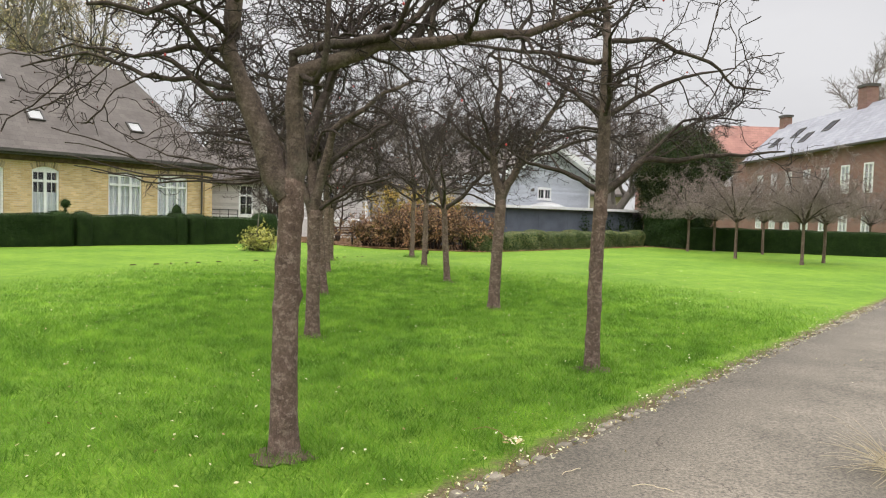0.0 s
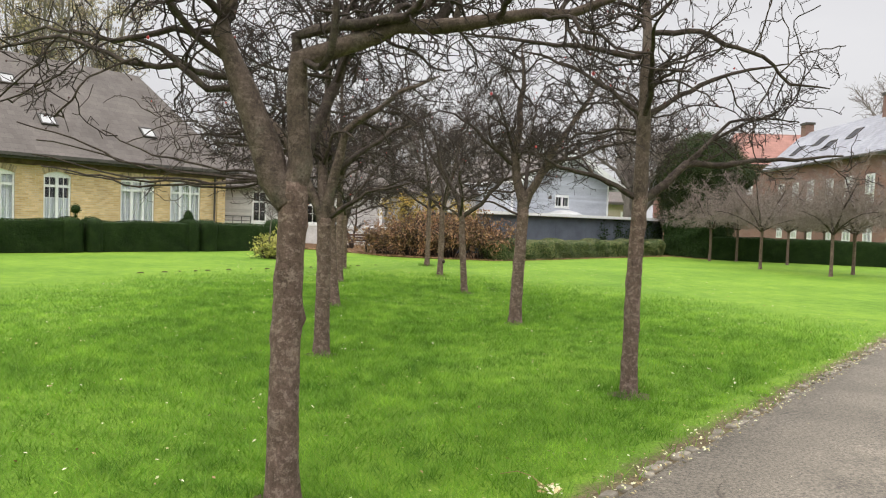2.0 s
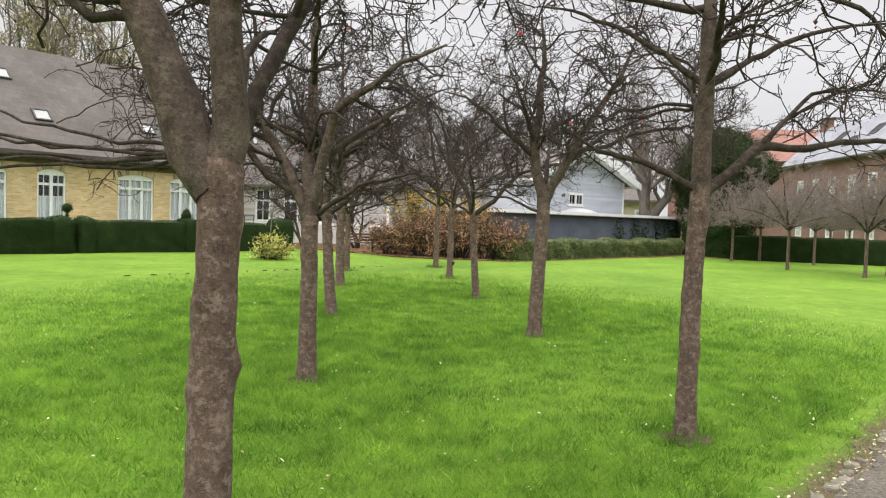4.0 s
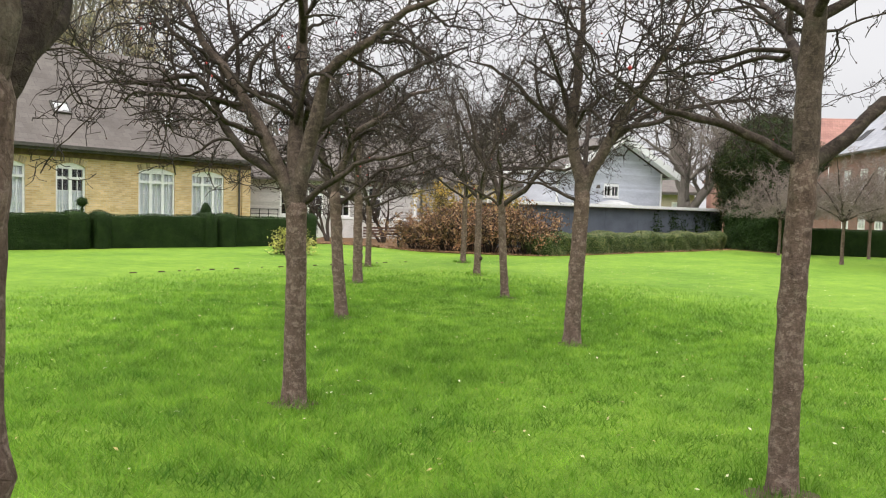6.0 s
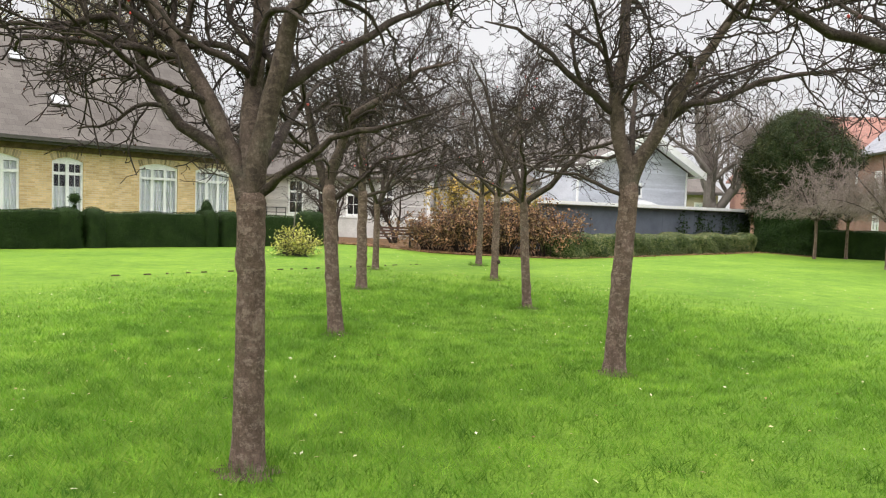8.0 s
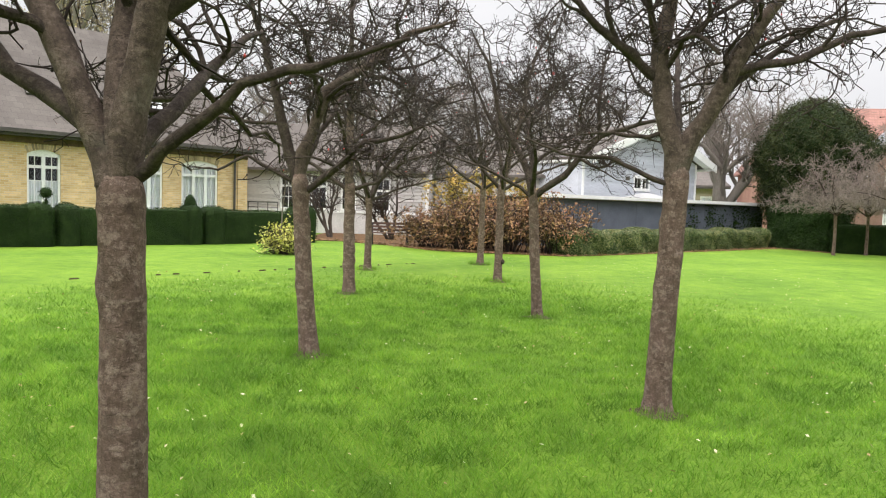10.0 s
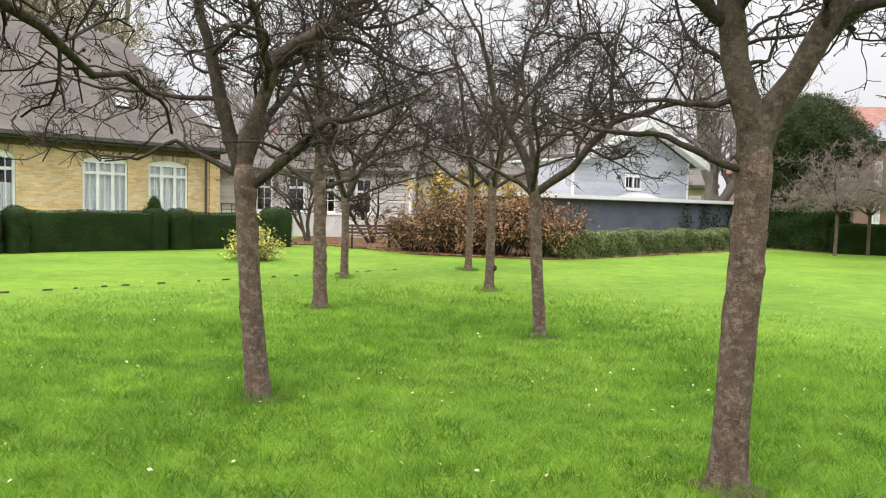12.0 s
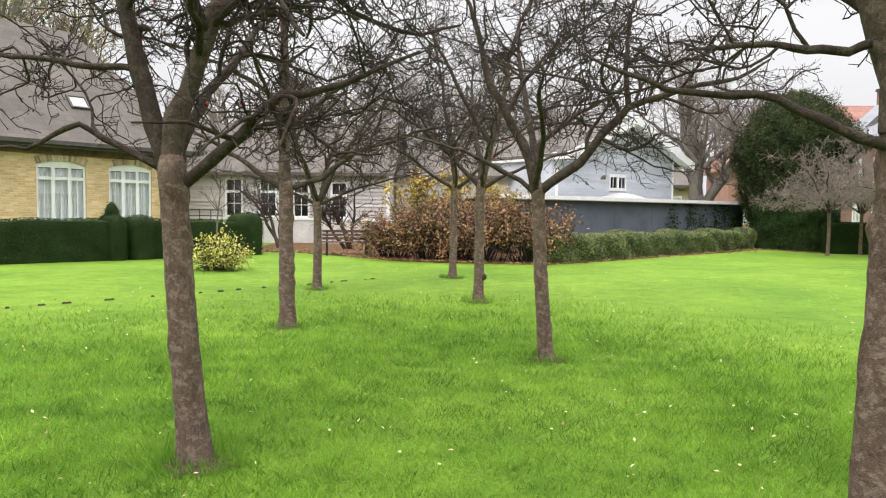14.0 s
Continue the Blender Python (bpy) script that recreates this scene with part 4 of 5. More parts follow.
def hedge_run(name, p, q, length0, length1, depth, height, seed, body, leaf, label, size=0.02, density=1100, wob=0.03, round_=0.1, extra=(), group=""):
    """One clipped hedge, from length0 to length1 along p to q. extra: topiary shapes (kind, x, size, z)."""
    rng = np.random.default_rng(seed)
    hedge = empty(name, along(p, q), label, "hedge", group)
    v, f, nr = soft_box(rng, length0, length1, 0, depth, -0.03, height, 0.12, round_, wob)
    V, F, NR, k = [v], [f], [nr], len(v)
    for kind, x, s, z in extra:
        if kind == "post":
            a, b, c = soft_box(rng, x - s, x + s, -0.13, depth + 0.1, -0.03, z, 0.1, min(0.28, s), 0.02)
        else:
            a, b, c = round_shape(x, depth / 2, z, s, s * (1.0 if kind == "ball" else 1.5))
        V.append(a)
        F.append(b + k)
        NR.append(c)
        k += len(a)
    v, f, nr = np.concatenate(V), np.concatenate(F), np.concatenate(NR)
    # dark solid core, so that gaps in the foliage look shaded
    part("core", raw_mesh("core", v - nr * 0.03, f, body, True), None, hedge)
    area = (length1 - length0) * (height * 2 + depth)
    pp, nn = scatter(rng, v, f, nr, int(area * density))
    lv, lf = leaves_on(rng, pp + nn * rng.uniform(-0.03, 0.025, (len(pp), 1)), nn, size)
    part("foliage", raw_mesh("foliage", lv, lf, leaf), None, hedge)
    return hedge


HL0, HL1 = (-10.15, 26.45), (-7.4, 29.55)
YEW = "dark green clipped yew hedge with topiary on its top"
hedge_run("clipped_hedge", HL0, HL1, -13.5, -3.77, 0.85, 1.05, 1, M_YEWSHADE, M_YEW, YEW, extra=(("post", -4.12, 0.36, 1.15), ("ball", -3.9, 0.17, 1.42), ("stalk", -3.9, 0.07, 1.18)), group="clipped yew hedges")
hedge_run("clipped_hedge", HL0, HL1, -3.67, 0.33, 0.85, 1.05, 2, M_YEWSHADE, M_YEW, YEW, extra=(("post", -3.4, 0.3, 1.15), ("post", 0.08, 0.28, 1.22), ("cone", 0.08, 0.2, 1.22)), group="clipped yew hedges")
hedge_run("clipped_hedge", HL0, HL1, 0.43, 4.35, 0.85, 1.03, 3, M_YEWSHADE, M_YEW, YEW, extra=(("post", 0.75, 0.36, 1.17), ("post", 3.95, 0.45, 1.24)), group="clipped yew hedges")
hedge_run("clipped_hedge", (11.6, 35.4), (20.6, 33.5), 0.3, 15.0, 0.8, 1.12, 4, M_YEWSHADE, M_YEW, "long dark green clipped yew hedge at the lawn's end", group="clipped yew hedges")
hedge_run("tall_hedge", (10.3, 38.4), (11.95, 35.7), 0.0, 3.1, 1.3, 1.85, 5, M_YEWSHADE, M_YEW, "tall dark evergreen hedge at the corner of the lawn", 0.04, 500, 0.08, 0.2)
hedge_run("low_hedge", (1.35, 27.45), (10.4, 37.6), 0.0, 13.5, 1.1, 0.75, 6, M_BOXSHADE, M_BOXLEAF, "low loose green hedge with yellowing top before the dark wall", 0.024, 1700, 0.09, 0.22)


def bush(name, at, size, seed, leaf, label, count, leaf_size, stems=26, shape=0.75):
    """A loose shrub: many stems from one foot, and separate leaves in an uneven crown."""
    rng = np.random.default_rng(seed)
    thing = empty(name, pose(at[0], at[1], 0), label, "shrub")
    n = stems
    a = rng.uniform(0, 2 * np.pi, n)
    foot = np.stack([np.cos(a) * size[0] * rng.uniform(0, 0.6, n), np.sin(a) * size[1] * rng.uniform(0, 0.6, n), np.full(n, -0.03)], -1)
    way = np.stack([np.cos(a) * 0.45, np.sin(a) * 0.45, np.ones(n)], -1)
    p1, r1 = grow(rng, foot, way, size[2] * rng.uniform(0.7, 1.05, n), np.full(n, 0.016), np.full(n, 0.006), 8, 0.16, 0.03)
    p2, r2 = sprout(rng, p1, r1, n * 9, 0.25, 1.0, 0.6, 0.1, (0.25, 0.7), 0.6, 6, 0.25, 0.0, 0.5)
    p3, r3 = sprout(rng, p2, r2, n * 26, 0.1, 1.0, 0.6, 0.05, (0.12, 0.4), 0.7, 4, 0.25, 0.0, 0.5)
    v1, f1 = tubes(p1, r1, 5)
    v2, f2 = tubes(p2, np.maximum(r2, 0.004), 3)
    v3, f3 = tubes(p3, np.maximum(r3, 0.003), 3)
    v, f = np.concatenate([v1, v2, v3]), np.concatenate([f1, f2 + len(v1), f3 + len(v1) + len(v2)])
    tagged(part("stem_thicket", raw_mesh("stem_thicket", v, f, M_TWIG), None, thing), kind="stuff")
    q = p3.reshape(-1, 3)
    q = q[rng.choice(len(q), count)] + rng.normal(0, 0.05, (count, 3))
    q = q[q[:, 2] > 0.04]
    lv, lf = leaves_on(rng, q, np.tile([0, -0.2, 0.6], (len(q), 1)), leaf_size, 1.2)
    part("foliage", raw_mesh("foliage", lv, lf, leaf), None, thing)
    return thing


for at, size, seed in (((-3.1, 29.1), (0.9, 0.7, 1.15), 1), ((-2.0, 28.5), (1.0, 0.8, 1.5), 2), ((-0.6, 28.3), (1.1, 0.9, 1.65), 3), ((0.7, 28.1), (0.9, 0.8, 1.55), 4), ((-1.2, 29.8), (1.2, 0.8, 1.75), 5)):
    bush("shrub", at, size, seed, M_BROWNLEAF, "wide leafy shrub with rusty brown autumn leaves", 4600, 0.042, 44)
bush("tall_shrub", (-2.3, 32.2), (1.3, 0.9, 2.7), 9, M_YELLOWLEAF, "tall shrub with ochre yellow autumn leaves by the house", 5200, 0.055, 30)
bush("tall_shrub", (-0.6, 32.6), (1.3, 0.9, 2.4), 10, M_YELLOWLEAF, "tall shrub with ochre yellow autumn leaves by the house", 4200, 0.055, 30)
bush("young_shrub", (-6.6, 24.15), (0.42, 0.36, 0.4), 12, M_LIMELEAF, "small shrub with lime yellow leaves on the lawn", 2800, 0.034, 26)


def young_tree(at, height, seed, label):
    rng = np.random.default_rng(seed)
    thing = empty("young_tree", pose(at[0], at[1], 0), label, "tree")
    p, r = grow(rng, np.array([[0, 0, -0.03]]), np.array([[0.02, 0, 1.0]]), np.array([height]), np.array([0.028]), np.array([0.008]), 14, 0.03, 0.02)
    v, f = tubes(p, r, 8)
    part("trunk", raw_mesh("trunk", v, f, M_GREYBARK, True), None, thing)
    p2, r2 = sprout(rng, p, r, 16, 0.5, 1.0, 0.5, 0.2, (0.3, 0.7), 0.5, 7, 0.15, 0.03, 0.4)
    p3, r3 = sprout(rng, p2, r2, 70, 0.2, 1.0, 0.5, 0.1, (0.1, 0.3), 0.6, 4, 0.2, 0.0, 0.5)
    v2, f2 = tubes(p2, np.maximum(r2, 0.005), 4)
    v3, f3 = tubes(p3, np.maximum(r3, 0.003), 3)
    tagged(part("twig_tangle", raw_mesh("twig_tangle", np.concatenate([v2, v3]), np.concatenate([f2, f3 + len(v2)]), M_TWIG), None, thing), kind="stuff")
    return thing


young_tree((-6.65, 24.3), 2.3, 3, "thin young bare tree among lime yellow shrub leaves")


def big_tree(name, at, seed, radius, fork, limbs, height, label, mat, counts, twig, trunk_lean=(0, 0), reach=(1.6, 3.6)):
    """A large bare tree, seen from afar."""
    rng = np.random.default_rng(seed)
    thing = empty(name, pose(at[0], at[1], 0), label, "tree")
    v, f = trunk_mesh(rng, radius, fork, trunk_lean, 1.3, 14, 16, 4)
    part("trunk", raw_mesh("trunk", v, f, M_GREYBARK, True), None, thing)
    pts, rad = [], []
    for az_, z0, e0, e1, ln, r in limbs:
        p, rd = limb(rng, (trunk_lean[0], trunk_lean[1], min(z0, fork - 0.1)), az_, e0, e1, ln, r)
        if z0 > fork:
            p[:, 2] += z0 - fork
        pts.append(p)
        rad.append(rd)
        v, f = tubes(p[None], rd[None], 9)
        part("limb", raw_mesh("limb", v, f, M_GREYBARK, True), None, thing)
    pts, rad = np.array(pts), np.array(rad)
    p2, r2 = sprout(rng, pts, rad, counts[0], 0.2, 1.0, 0.5, 0.25, reach, 0.5, 8, 0.16, 0.03, 0.3)
    p3, r3 = sprout(rng, p2, r2, counts[1], 0.15, 1.0, 0.55, 0.15, (reach[0] * 0.4, reach[1] * 0.45), 0.55, 6, 0.2, 0.02, 0.4)
    p4, r4 = sprout(rng, p3, r3, counts[2], 0.1, 1.0, 0.55, 0.1, (reach[0] * 0.18, reach[1] * 0.22), 0.6, 4, 0.22, 0.0, 0.5)
    v2, f2 = tubes(p2, np.maximum(r2, twig * 2), 5)
    v3, f3 = tubes(p3, np.maximum(r3, twig), 3)
    v4, f4 = tubes(p4, np.maximum(r4, twig * 0.7), 3)
    tagged(part("branch_tangle", raw_mesh("branch_tangle", v2, f2, M_GREYBARK, True), None, thing), kind="stuff")
    tagged(part("twig_tangle", raw_mesh("twig_tangle", np.concatenate([v3, v4]), np.concatenate([f3, f4 + len(v3)]), mat), None, thing), kind="stuff")
    return thing, p4


big_tree("old_tree", (10.0, 44.3), 5, 0.5, 1.7, [(165, 1.3, 80, 80, 7.0, 0.33), (12, 1.2, 58, 60, 7.0, 0.30), (90, 1.5, 76, 72, 6.5, 0.26), (260, 2.4, 62, 55, 4.5, 0.16), (350, 3.6, 40, 25, 4.5, 0.14), (185, 3.8, 42, 35, 4.5, 0.14)], 11,
         "large old bare tree with thick grey forked limbs behind the house", M_FARTWIG, (50, 420, 2200), 0.012)
SPREAD = [(k * 57, 2.6 + 0.25 * k, 52, 48, 5.0, 0.15) for k in range(7)]
bg, _ = big_tree("background_tree", (-7.5, 44.0), 8, 0.2, 3.2, SPREAD, 10, "bare brown tree with a fine twiggy crown behind the houses", M_FARTWIG, (60, 520, 2600), 0.011, (0, 0), (1.2, 2.8))
for i, (x, y) in enumerate(((-2.5, 47.0), (2.0, 49.5), (-13.5, 46.0), (15.5, 52.0))):
    copy_thing(bg, pose(x, y, 0, 0, 0, 73 * (i + 1)))
big_tree("background_tree", (38.0, 62.0), 9, 0.34, 5.0, [(k * 53, 4.5 + 0.6 * k, 58, 55, 8.0, 0.2) for k in range(8)], 18, "tall bare tree with a wide crown behind the brick building", M_FARTWIG, (80, 700, 3600), 0.018, (0, 0), (2.0, 4.5))
for i, (x, y, s) in enumerate(((-33.5, 56.0, 21), (-36.5, 58.0, 22), (-31.0, 60.0, 18))):
    rng_ = np.random.default_rng(90 + i)
    pop, tips = big_tree("poplar", (x, y), 90 + i, 0.3, 3.0, [(k * 49, 2.8 + 1.1 * k, 76, 84, s * 0.55, 0.16) for k in range(9)], s, "tall upright poplar with thin yellowing leaves", M_FARTWIG, (70, 420, 1600), 0.02, (0, 0), (1.8, 4.0))
    q = tips.reshape(-1, 3)
    lv, lf = leaves_on(rng_, q[rng_.choice(len(q), 5200)] + rng_.normal(0, 0.15, (5200, 3)), np.tile([0, 0, 0.5], (5200, 1)), 0.11, 1.2)
    part("foliage", raw_mesh("foliage", lv, lf, M_TANLEAF), None, pop)


def conifer(at, r, height, seed):
    """A dense rounded evergreen, its skin broken up by clumps of sprays."""
    rng = np.random.default_rng(seed)
    thing = empty("conifer", pose(at[0], at[1], 0), "broad dense dark green conifer with a rounded top", "tree")
    part("trunk", Mesh().tube([(0, 0, -0.05), (0, 0, 2), (0, 0, height * 0.8)], [0.25, 0.2, 0.06], 10), M_GREYBARK, thing)
    n, m = 40, 44
    th, s = np.meshgrid(np.arange(n) * 2 * np.pi / n, np.linspace(0.0, 1, m), indexing="ij")
    prof = np.minimum(0.62 + 1.2 * s, 1.0) * np.sqrt(np.clip(1 - np.clip((s - 0.62) / 0.38, 0, 1) ** 2.2, 0.0004, 1))
    lump = 1 + 0.07 * np.sin(th * 9 + s * 27) + 0.06 * np.sin(th * 17 - s * 41)
    for _ in range(26):
        ca, cs, w = rng.uniform(0, 2 * np.pi), rng.uniform(0.1, 1.0), rng.uniform(0.06, 0.16)
        lump = lump + rng.uniform(-0.16, 0.24) * np.exp(-(np.angle(np.exp(1j * (th - ca))) / (w * 4)) ** 2 - ((s - cs) / w) ** 2)
    v = np.stack([r * prof * lump * np.cos(th), r * prof * lump * np.sin(th), 0.1 + s * (height - 0.1)], -1).reshape(-1, 3)
    i, j = np.meshgrid(np.arange(n), np.arange(m - 1), indexing="ij")
    f = np.stack([i * m + j, ((i + 1) % n) * m + j, ((i + 1) % n) * m + j + 1, i * m + j + 1], -1).reshape(-1, 4)
    nr = np.stack([np.cos(th), np.sin(th), 0.25 + s * 0.8], -1).reshape(-1, 3)
    nr /= np.linalg.norm(nr, axis=1, keepdims=True)
    # the core's dark colour holds the shade seen between the sprays
    part("core", raw_mesh("core", v * np.array([0.93, 0.93, 0.985]), f, M_YEWSHADE, True), None, thing)
    p, nn = scatter(rng, v, f, nr, 70000)
    lv, lf = leaves_on(rng, p + nn * rng.uniform(-0.2, 0.42, (len(p), 1)) * rng.random((len(p), 1)), nn, 0.05, 0.8, 0.4)
    part("foliage", raw_mesh("foliage", lv, lf, M_CONIFER), None, thing)


conifer((13.1, 41.0), 2.1, 6.7, 3)


# ---- buildings ----
def wall_with_openings(me, u0, u1, z0, z1, thick, holes, arch=0.0, y0=0.0):
    """A wall in the local x and z, its outer face at y0; holes: (u0, u1, z0, z1), z1 at the springing of the arch."""
    u = u0
    for a, b, c, d in sorted(holes):
        me.box(u, a, y0, y0 + thick, z0, z1)
        me.box(a, b, y0, y0 + thick, z0, c)
        if arch:
            n = 10
            for k in range(n):
                s0, s1 = k / n, (k + 1) / n
                h0, h1 = d + arch * 4 * s0 * (1 - s0), d + arch * 4 * s1 * (1 - s1)
                x0, x1 = a + (b - a) * s0, a + (b - a) * s1
                me.prism([(x0, h0), (x1, h1), (x1, z1), (x0, z1)], y0, y0 + thick)
        else:
            me.box(a, b, y0, y0 + thick, d, z1)
        u = b
    return me.box(u, u1, y0, y0 + thick, z0, z1).welded()


def casement(parent, a, b, c, d, lights, arch=0.0, curtain=0.6, inset=0.05, transom=0.42, y0=0.0, rows=3, dim=None):
    """A white wooden window: frame, transom, mullions, glazing bars, panes and a curtain."""
    win = new("window")
    win.parent = parent
    tagged(win, "white wooden casement window with small panes")
    y1, y2 = y0 + inset, y0 + inset + 0.07
    t = 0.075
    fr = Mesh()
    fr.box(a, a + t, y1, y2, c, d).box(b - t, b, y1, y2, c, d).box(a + t, b - t, y1, y2, c, c + t)
    if arch:
        n = 10
        for k in range(n):
            s0, s1 = k / n, (k + 1) / n
            h0, h1 = d + arch * 4 * s0 * (1 - s0), d + arch * 4 * s1 * (1 - s1)
            x0, x1 = a + (b - a) * s0, a + (b - a) * s1
            fr.prism([(x0, d - 0.08), (x1, d - 0.08), (x1, h1), (x0, h0)], y1, y2)
    else:
        fr.box(a + t, b - t, y1, y2, d - t, d)
    zt = d - transom
    fr.box(a + t, b - t, y1 - 0.015, y2, zt - 0.05, zt + 0.05)
    w = (b - a) / lights
    for k in range(1, lights):
        fr.box(a + w * k - 0.055, a + w * k + 0.055, y1 - 0.012, y2, c + t, zt - 0.05)
        fr.box(a + w * k - 0.055, a + w * k + 0.055, y1 - 0.012, y2, zt + 0.05, d - 0.08 if arch else d - t)
    part("window_frame", fr, M_WHITE, win)
    bars = Mesh()
    for k in range(lights):
        m = a + w * (k + 0.5)
        bars.box(m - 0.012, m + 0.012, y1 + 0.02, y2 - 0.01, c + t, d - t)
        for q in range(1, rows):
            z = c + t + (zt - c - t) * q / rows
            bars.box(a + w * k + 0.04, a + w * (k + 1) - 0.04, y1 + 0.02, y2 - 0.012, z - 0.012, z + 0.012)
    part("glazing_bars", bars, M_WHITE, win)
    for k in range(lights):
        for za, zb in ((c + t, zt), (zt, d - 0.03)):
            g = part("pane", Mesh().box(a + w * k + 0.03, a + w * (k + 1) - 0.03, y1 + 0.035, y1 + 0.041, za, zb), M_GLASS, win)
            g.visible_shadow = False
    part("window_sill", Mesh().box(a - 0.05, b + 0.05, y0 - 0.06, y1 + 0.01, c - 0.06, c - 0.003), M_WHITE, win)
    if curtain:
        cu = Mesh()
        n = 40
        zs = (c + 0.05, c + 0.05 + (d - c) * curtain)
        vs = [(a + 0.03 + (b - a - 0.06) * i / n, y2 + 0.05 + 0.02 * math.sin(i * 1.9), z) for i in range(n + 1) for z in zs]
        cu.add(vs, [(2 * i, 2 * i + 2, 2 * i + 3, 2 * i + 1) for i in range(n)])
        part("curtain", cu, M_CURTAIN, win, "white net curtain")
    # an added dark board behind the window stands in for the unlit room
    part("room_shade_board", Mesh().box(a - 0.2, b + 0.2, y0 + 0.75, y0 + 0.8, c - 0.2, d + 0.3), M_ROOMSHADE, win)
    return win


def pitched_roof(half, ridge, eave_z, ridge_z, x0, x1, hip0, hip1, thick=0.12, over=0.35):
    """A roof over a house of depth 2*half: front and back slope, hipped by hip0 and hip1 at its ends."""
    e = over
    drop = (ridge_z - eave_z) / half * e
    z = eave_z - drop
    lo = [(x0 - e, -e, z), (x1 + e, -e, z), (x1 + e, 2 * half + e, z), (x0 - e, 2 * half + e, z)]
    top = [(x0 - e + hip0, half, ridge_z), (x1 + e - hip1, half, ridge_z)]
    vs = lo + top + [(p[0], p[1], p[2] - thick) for p in lo + top]
    fs = [(0, 1, 5, 4), (2, 3, 4, 5)] + [(1, 2, 5)] * (hip1 > 0) + [(3, 0, 4)] * (hip0 > 0)
    fs += [tuple(i + 6 for i in reversed(f)) for f in fs]
    fs += [(0, 6, 7, 1), (2, 8, 9, 3)]
    # a hipped end has an eave below it, a plain one two sloping verges
    fs += [(1, 7, 8, 2)] if hip1 > 0 else [(1, 7, 11, 5), (5, 11, 8, 2)]
    fs += [(3, 9, 6, 0)] if hip0 > 0 else [(3, 9, 10, 4), (4, 10, 6, 0)]
    return Mesh().add(vs, fs)


def brick_house():
    d = (0.5737, 0.8191)
    p = (-13.435, 32.239)
    m = along(p, (p[0] + d[0], p[1] + d[1]))
    h = empty("brick_house", m, "long yellow brick house with arched white windows and slate roof", "house")
    x0, x1, eave = -17.0, 2.88, 3.72
    wins = [(0.0, 1.56, 3), (-2.33, -0.77, 3), (-5.46, -4.40, 2), (-8.05, -6.49, 3), (-10.6, -9.55, 2), (-13.6, -12.04, 3)]
    me = wall_with_openings(Mesh(), x0, x1, -0.05, eave, 0.36, [(a, b, 0.82, 2.70) for a, b, _ in wins], 0.15)
    part("wall", me, M_YBRICK, h)
    part("wall", Mesh().box(x1 - 0.36, x1, 0.36, 8.6, -0.05, eave), M_YBRICK, h)
    part("wall", Mesh().box(x0, x0 + 0.36, 0.36, 8.6, -0.05, eave), M_YBRICK, h)
    part("wall", Mesh().box(x0 + 0.36, x1 - 0.36, 8.3, 8.6, -0.05, eave), M_YBRICK, h)
    part("pier", Mesh().box(x1 - 0.42, x1 + 0.02, -0.06, -0.002, -0.05, eave - 0.1), M_YBRICK, h)
    for a, b, n in wins:
        casement(h, a, b, 0.82, 2.70, n, 0.15, 0.92 if n == 3 else 0.5, rows=3)
    brick = Mesh().box(-0.035, 0.035, -0.012, 0.05, 0, 0.23).data("brick")
    brick.materials.append(M_ARCHBRICK)
    for a, b, _ in wins[:5]:
        n = int((b - a) / 0.082)
        for k in range(n):
            s = (k + 0.5) / n
            ob = part("brick", brick, None, h)
            ob.matrix_basis = pose(a + (b - a) * s, 0, 2.70 + 0.6 * s * (1 - s) + 0.01, 0, (s - 0.5) * 42, 0)
    roof = part("roof", pitched_roof(4.3, 0, 3.86, 8.05, x0, x1, 3.6, 2.5, 0.10, 0.42), M_SLATE, h, "grey slate roof")
    part("gutter", Mesh().box(x0 - 0.42, x1 + 0.43, -0.53, -0.423, 3.33, 3.46), M_GUTTER, h, "dark gutter along the eaves")
    # soffit in the gutter's dark colour, to deepen the shadow under the eaves
    part("soffit", Mesh().box(x0, x1, -0.415, -0.055, 3.24, 3.33), M_GUTTER, h)
    part("gutter", Mesh().box(x1 + 0.433, x1 + 0.54, -0.42, 9.0, 3.33, 3.46), M_GUTTER, h)
    # the cornice is coloured dark to stand in for the shadow below the roof
    part("cornice", Mesh().box(x0, x1 + 0.04, -0.075, -0.004, 3.04, 3.30), M_EAVESHADE, h, "brick cornice darkened with the shadow of the eaves")
    slope = math.degrees(math.atan2(8.05 - 3.86, 4.3))
    for x, z in ((-4.85, 4.75), (-0.5, 4.72), (-5.7, 6.4), (-9.0, 4.75)):
        y = (z - 3.86) * 4.3 / (8.05 - 3.86)
        sk = empty("skylight", pose(0, 0, 0), "", "")
        sk.parent = h
        sk.matrix_basis = pose(x, y, z, slope, 0, 0)
        fr = Mesh().box(-0.33, 0.33, -0.03, 0.03, 0.003, 0.09).box(-0.33, 0.33, 0.57, 0.63, 0.003, 0.09).box(-0.33, -0.27, 0.03, 0.57, 0.003, 0.09).box(0.27, 0.33, 0.03, 0.57, 0.003, 0.09)
        part("skylight_frame", fr, M_GUTTER, sk)
        part("pane", Mesh().box(-0.27, 0.27, 0.03, 0.57, 0.035, 0.05), M_FELT, sk, "pale skylight pane")
    part("vent_pipe", Mesh().tube([(-6.9, 1.75, 5.2), (-6.9, 1.75, 6.05)], [0.06, 0.06], 10), M_GUTTER, h)
    part("downpipe", Mesh().tube([(2.3, -0.07, 0.05), (2.3, -0.07, 3.2)], [0.045, 0.045], 10), M_GUTTER, h)
    return h


brick_house()


